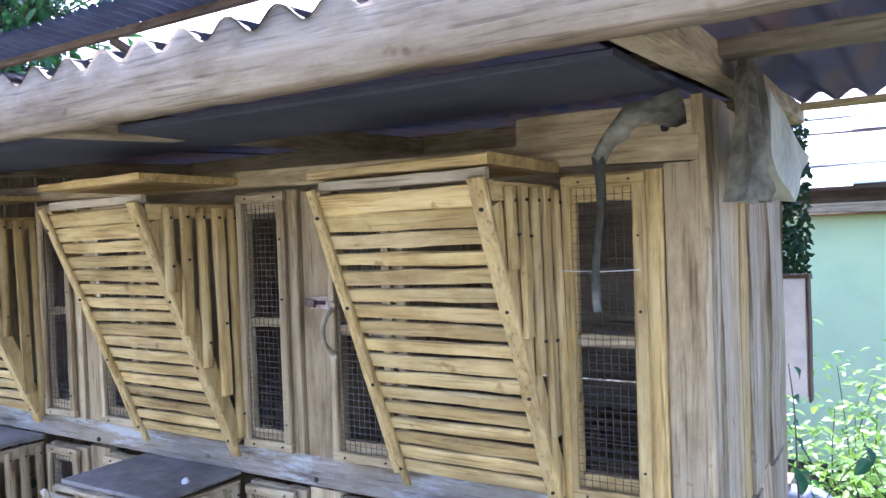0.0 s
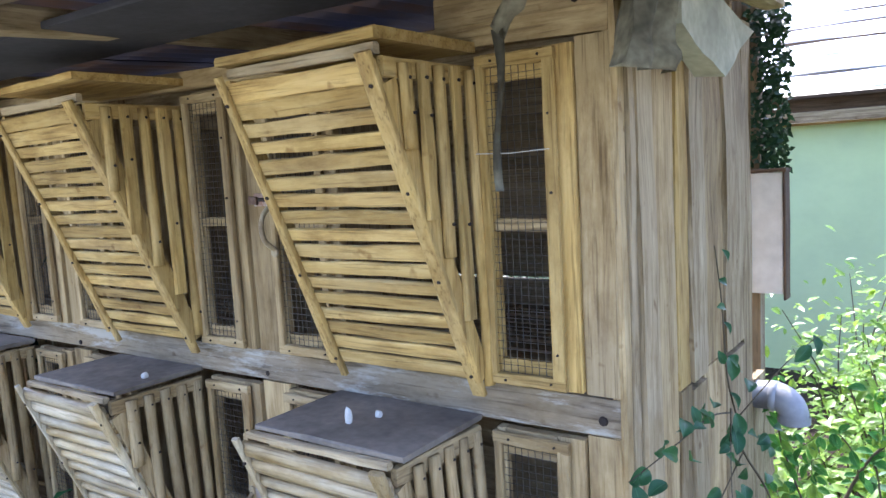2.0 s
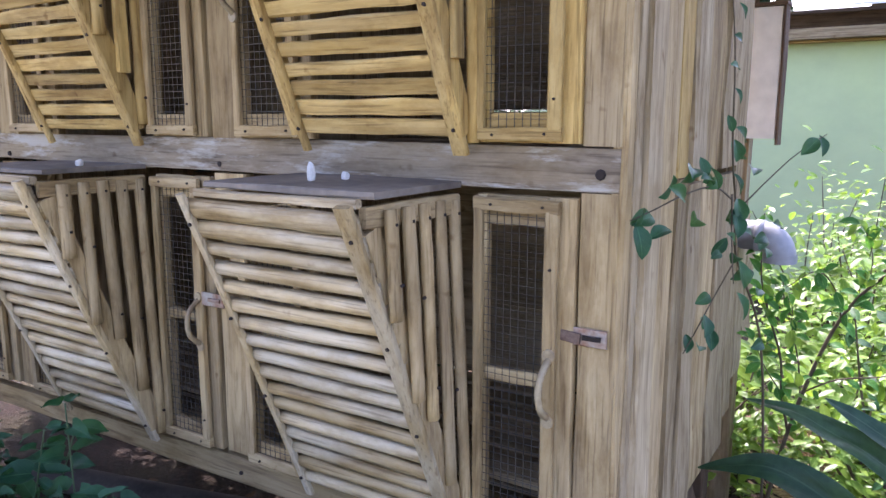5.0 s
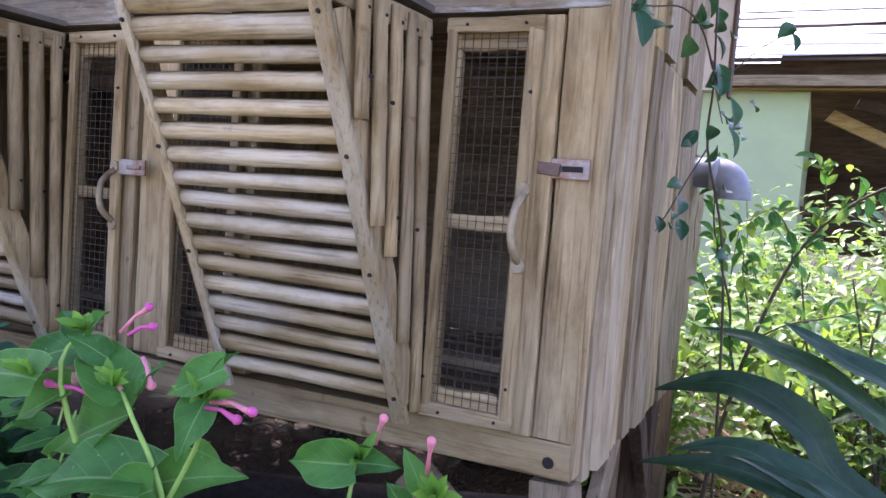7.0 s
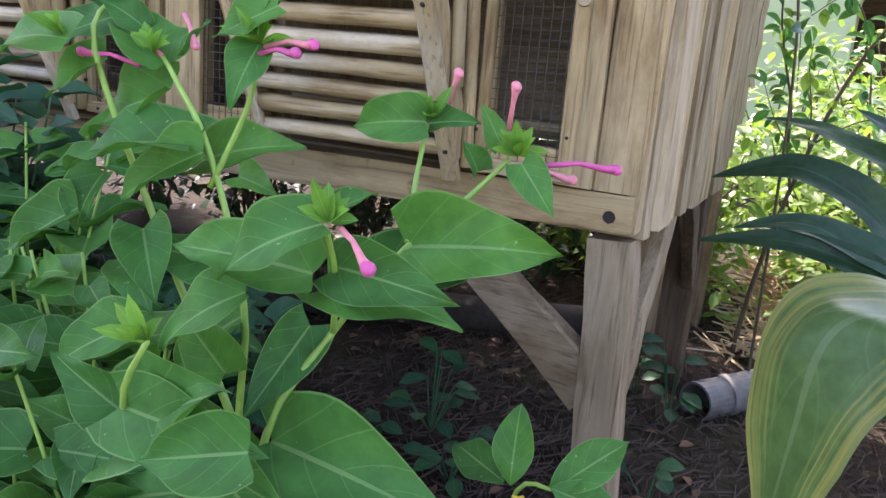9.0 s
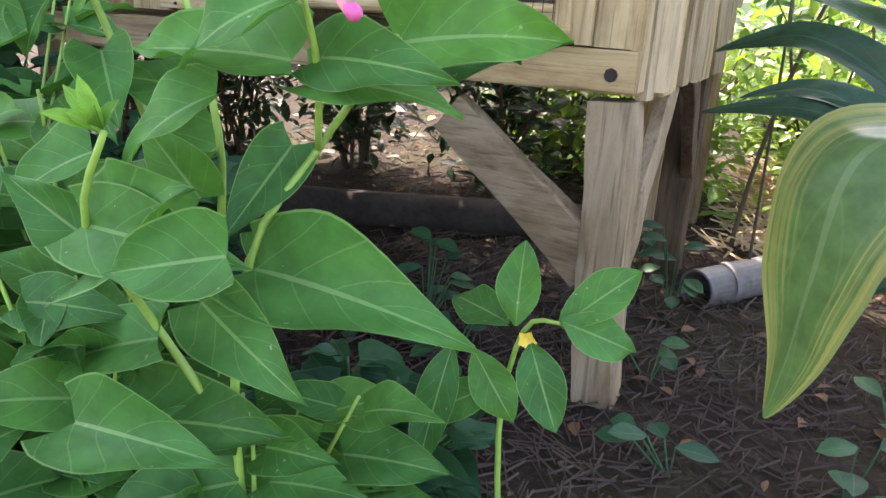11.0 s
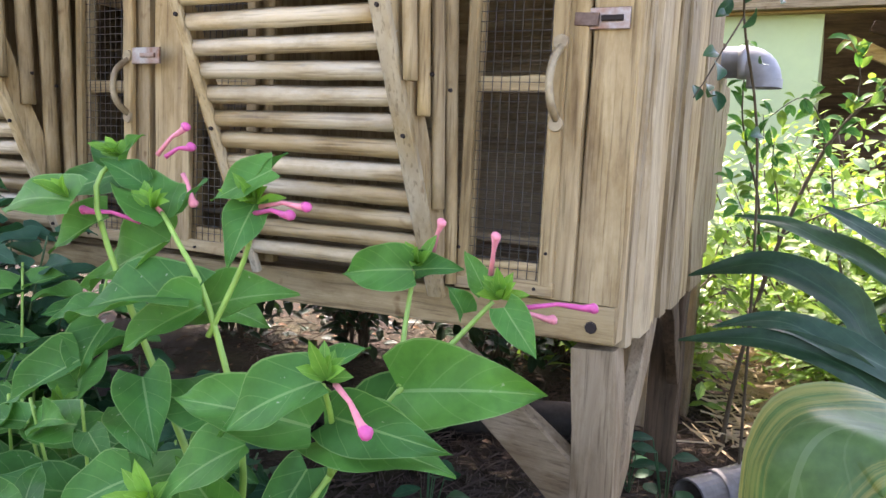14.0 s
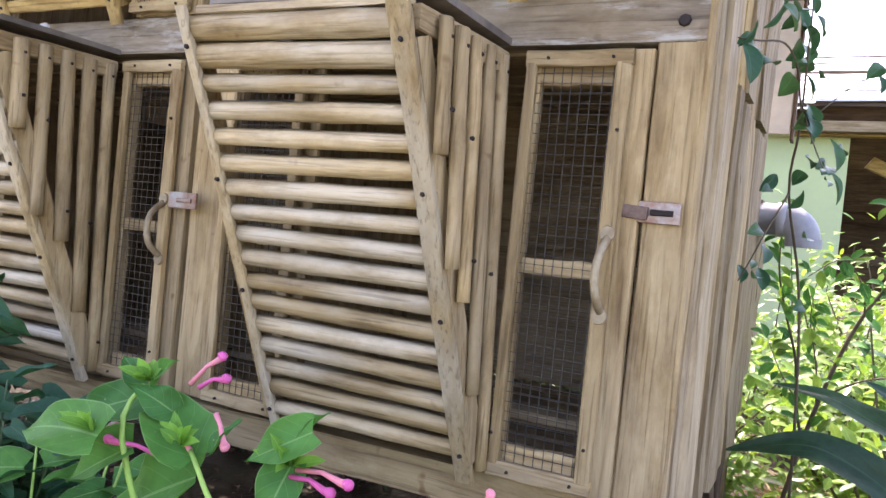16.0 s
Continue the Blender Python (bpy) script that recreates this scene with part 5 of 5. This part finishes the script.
def vine_leaf(x, y, z, long):
    a = r.uniform(0, 6.28)
    d = Vector((0.25, math.cos(a), math.sin(a) * 0.7 - 0.35)).normalized()
    b0 = Vector((x, y, z)) - d * long * 0.5
    leaf_part(vine, b0, b0 + d * long, long * 0.56, M_LEAF_VINE, shape="oval", up=(0.8 + r.uniform(-0.6, 0.3), -0.5 + r.uniform(-0.4, 0.5), 0.5), rows=8, seed=int(900 * y), fold=0.45, droop=0.35)


for x, y, z, n in ((0.045, -0.085, 1.132, 3), (0.075, -0.055, 1.115, 3), (0.08, 0.01, 1.165, 3), (0.085, 0.06, 1.15, 3), (0.088, 0.13, 1.145, 3), (0.09, 0.205, 1.065, 3), (0.093, 0.30, 1.16, 3), (0.09, 0.25, 1.12, 4), (0.12, 0.13, 1.03, 2), (0.135, 0.10, 1.01, 1),
                   (0.055, 0.38, 1.01, 2), (0.036, 0.24, 0.875, 2), (0.036, 0.32, 0.89, 2), (0.05, 0.30, 0.93, 2), (0.10, 0.36, 1.05, 3), (0.13, 0.35, 1.06, 2), (0.10, 0.50, 0.85, 1), (0.10, 0.44, 0.93, 1), (0.095, 0.21, 1.22, 1), (0.195, 0.47, 1.22, 1), (0.16, 0.41, 1.19, 1), (0.10, 0.30, 1.02, 2)):
    for k in range(n):
        vine_leaf(x + r.uniform(-0.008, 0.022), y + r.gauss(0, 0.016), z + r.gauss(0, 0.018), r.uniform(0.030, 0.046))
for z in (1.24, 1.28, 1.32, 1.36, 1.40):
    vine_leaf(0.098, 0.195 + 0.02 * math.sin(z * 60), z, 0.026)


def shrub(x, y, h, spread, n, seed, mat, leaf=0.05, label="sunlit green shrub behind the hutch", sparse=False):
    """Twigs from the ground, and many separate small leaves along them."""
    r = random.Random(seed)
    p = thing("shrub", label, "shrub", "shrubs behind the hutch")
    bt, bl = bmesh.new(), bmesh.new()
    g = ground_height(x, y)
    stems = 6 if sparse else 13
    for s in range(stems):
        a = r.uniform(0, 6.28)
        top = Vector((x + math.cos(a) * spread * r.random() ** 0.6, y + math.sin(a) * spread * r.random() ** 0.6, g + h * r.uniform(0.5, 1.0)))
        line = curve_points([(x + r.uniform(-0.05, 0.05), y + r.uniform(-0.05, 0.05), g - 0.01), Vector((x, y, g)).lerp(top, 0.5) + Vector((r.uniform(-0.07, 0.07), r.uniform(-0.07, 0.07), 0.03)), top], 8)
        tube_bm(line, [0.006 - 0.0045 * i / len(line) for i in range(len(line))], 5, False, bt)
        for i in range(n // stems):
            c = line[min(len(line) - 1, int(len(line) * r.uniform(0.15, 1.0)))]
            off = Vector((r.gauss(0, 1), r.gauss(0, 1), r.gauss(0, 0.7))) * (0.03 if sparse else 0.085)
            b0 = c + off
            d = Vector((r.uniform(-1, 1), r.uniform(-1, 1), r.uniform(-0.6, 0.6))).normalized()
            L = leaf * r.uniform(0.6, 1.3)
            leaf_into(bl, b0, b0 + d * L, L * 0.45, (r.uniform(-0.5, 0.5), -0.3, 1), shape="oval", rows=3, cols=2, fold=0.3)
    part("stem", bt, M_TWIG, p)
    ob = part("crown", bl, mat, p)
    ob["kind"] = "stuff"
    return p


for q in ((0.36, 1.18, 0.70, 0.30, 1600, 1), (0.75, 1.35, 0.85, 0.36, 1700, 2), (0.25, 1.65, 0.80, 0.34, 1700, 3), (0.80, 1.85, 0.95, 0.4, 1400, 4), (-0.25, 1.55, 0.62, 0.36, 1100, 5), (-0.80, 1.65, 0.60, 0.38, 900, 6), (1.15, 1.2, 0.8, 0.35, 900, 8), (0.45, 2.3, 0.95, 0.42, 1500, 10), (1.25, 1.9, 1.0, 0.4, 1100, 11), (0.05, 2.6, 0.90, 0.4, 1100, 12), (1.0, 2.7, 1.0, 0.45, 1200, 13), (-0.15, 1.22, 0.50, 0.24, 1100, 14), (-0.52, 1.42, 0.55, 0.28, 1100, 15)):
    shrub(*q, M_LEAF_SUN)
# mostly hidden dark shrubs, added to keep sun off the ground under the hutch
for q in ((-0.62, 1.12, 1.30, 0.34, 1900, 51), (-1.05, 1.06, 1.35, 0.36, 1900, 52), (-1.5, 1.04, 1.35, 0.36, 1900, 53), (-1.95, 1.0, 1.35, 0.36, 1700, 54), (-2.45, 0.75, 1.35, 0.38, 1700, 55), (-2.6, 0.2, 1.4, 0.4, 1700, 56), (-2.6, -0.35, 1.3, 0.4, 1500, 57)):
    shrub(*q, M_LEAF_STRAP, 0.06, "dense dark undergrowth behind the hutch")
shrub(0.45, 1.02, 0.92, 0.30, 170, 32, M_LEAF_VINE, 0.045, "straggly twiggy shrub with small dark leaves", True)

# tree beyond the roofs
tree = thing("tree", "broad-leaved tree against the bright sky", "tree")
stem_part(tree, [(-7.4, 3.2, 0.0), (-7.3, 3.1, 1.6), (-7.0, 2.9, 2.6), (-6.6, 2.6, 3.6)], 0.16, 0.04, M_TWIG, "trunk", 10)
btl, btb = bmesh.new(), bmesh.new()
r = random.Random(77)
for i in range(34):
    a0 = Vector((-7.0, 2.9, 2.6)).lerp(Vector((-6.6, 2.6, 3.6)), r.random())
    e = a0 + Vector((r.uniform(-1.3, 2.0), r.uniform(-1.2, 0.8), r.uniform(-0.2, 1.3)))
    line = curve_points([a0, a0.lerp(e, 0.5) + Vector((0, 0, 0.15)), e], 5)
    tube_bm(line, [0.02 - 0.016 * k / len(line) for k in range(len(line))], 5, False, btb)
    for k in range(100):
        c = line[int(r.uniform(2, len(line)))] + Vector((r.gauss(0, 0.16), r.gauss(0, 0.16), r.gauss(0, 0.12)))
        d = Vector((r.uniform(-1, 1), r.uniform(-1, 1), r.uniform(-0.9, 0.2))).normalized()
        L = r.uniform(0.10, 0.19)
        leaf_into(btl, c, c + d * L, L * 0.42, (r.uniform(-0.4, 0.4), -0.2, 1), shape="oval", rows=3, cols=2)
part("limb", btb, M_TWIG, tree)
part("crown", btl, M_LEAF_VINE, tree)["kind"] = "stuff"

# dry litter on the soil
bml = bmesh.new()
r = random.Random(99)
for i in range(9500):
    x, y = (r.uniform(-1.6, 1.3), r.uniform(-0.7, 2.3)) if i < 4000 else (r.uniform(-0.6, 0.75), r.uniform(-0.3, 1.1))
    g = ground_height(x, y) + 0.002
    a, L = r.uniform(0, 3.14), r.uniform(0.012, 0.06)
    d, w = Vector((math.cos(a), math.sin(a), r.uniform(-0.05, 0.22))), r.uniform(0.0006, 0.0014)
    s = Vector((-math.sin(a), math.cos(a), 0)) * w
    p, q, up = Vector((x, y, g + 0.001)), Vector((x, y, g + 0.004)) + d * L, Vector((0, 0, w * 2))
    v = [bml.verts.new(c) for c in (p - s, p + s, p + up, q - s, q + s, q + up)]
    for f in ((0, 1, 4, 3), (1, 2, 5, 4), (2, 0, 3, 5)):
        bml.faces.new([v[k] for k in f])
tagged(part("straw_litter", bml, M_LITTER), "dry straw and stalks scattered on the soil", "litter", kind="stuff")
bml = bmesh.new()
for i in range(1000):
    x, y = r.uniform(-1.6, 1.3), r.uniform(-0.5, 2.3)
    a, L = r.uniform(0, 6.28), r.uniform(0.012, 0.038)
    p = Vector((x, y, ground_height(x, y) + 0.004 + r.random() * 0.008))
    leaf_into(bml, p, p + Vector((math.cos(a), math.sin(a), r.uniform(-0.1, 0.25))) * L, L * 0.5, (r.uniform(-0.5, 0.5), r.uniform(-0.5, 0.5), 1), shape="oval", rows=3, cols=2, fold=0.5)
bms = bmesh.new()
for i in range(4200):
    x, y = r.uniform(0.05, 1.2), r.uniform(0.82, 2.1)
    g = ground_height(x, y)
    a, L = r.uniform(0, 6.28), r.uniform(0.03, 0.12)
    d, w = Vector((math.cos(a), math.sin(a), r.uniform(-0.02, 0.5))), r.uniform(0.001, 0.0028)
    s2 = Vector((-math.sin(a), math.cos(a), 0)) * w
    p, q, up = Vector((x, y, g + 0.001 + 0.02 * r.random())), Vector((x, y, g + 0.006)) + d * L, Vector((0, 0, w * 2))
    v = [bms.verts.new(c) for c in (p - s2, p + s2, p + up, q - s2, q + s2, q + up)]
    for f in ((0, 1, 4, 3), (1, 2, 5, 4), (2, 0, 3, 5)):
        bms.faces.new([v[k] for k in f])
# lighter than the other litter: the sunlight here is put into the colour
M_STRAW_SUN = plain("straw with sunlight in its colour", (0.46, 0.37, 0.22), 0.8, 0, 0.4, 8, (0.28, 0.20, 0.11))
tagged(part("dry_straw", bms, M_STRAW_SUN), "dry straw in a sunlit colour lying under the shrubs", "straw", kind="stuff")
M_DRYLEAF = leaf_mat("dry fallen leaf", (0.14, 0.085, 0.05), (0.18, 0.12, 0.075), 0.8, 0.12)
tagged(part("fallen_leaves", bml, M_DRYLEAF), "brown fallen leaves lying on the soil", "litter", kind="stuff")
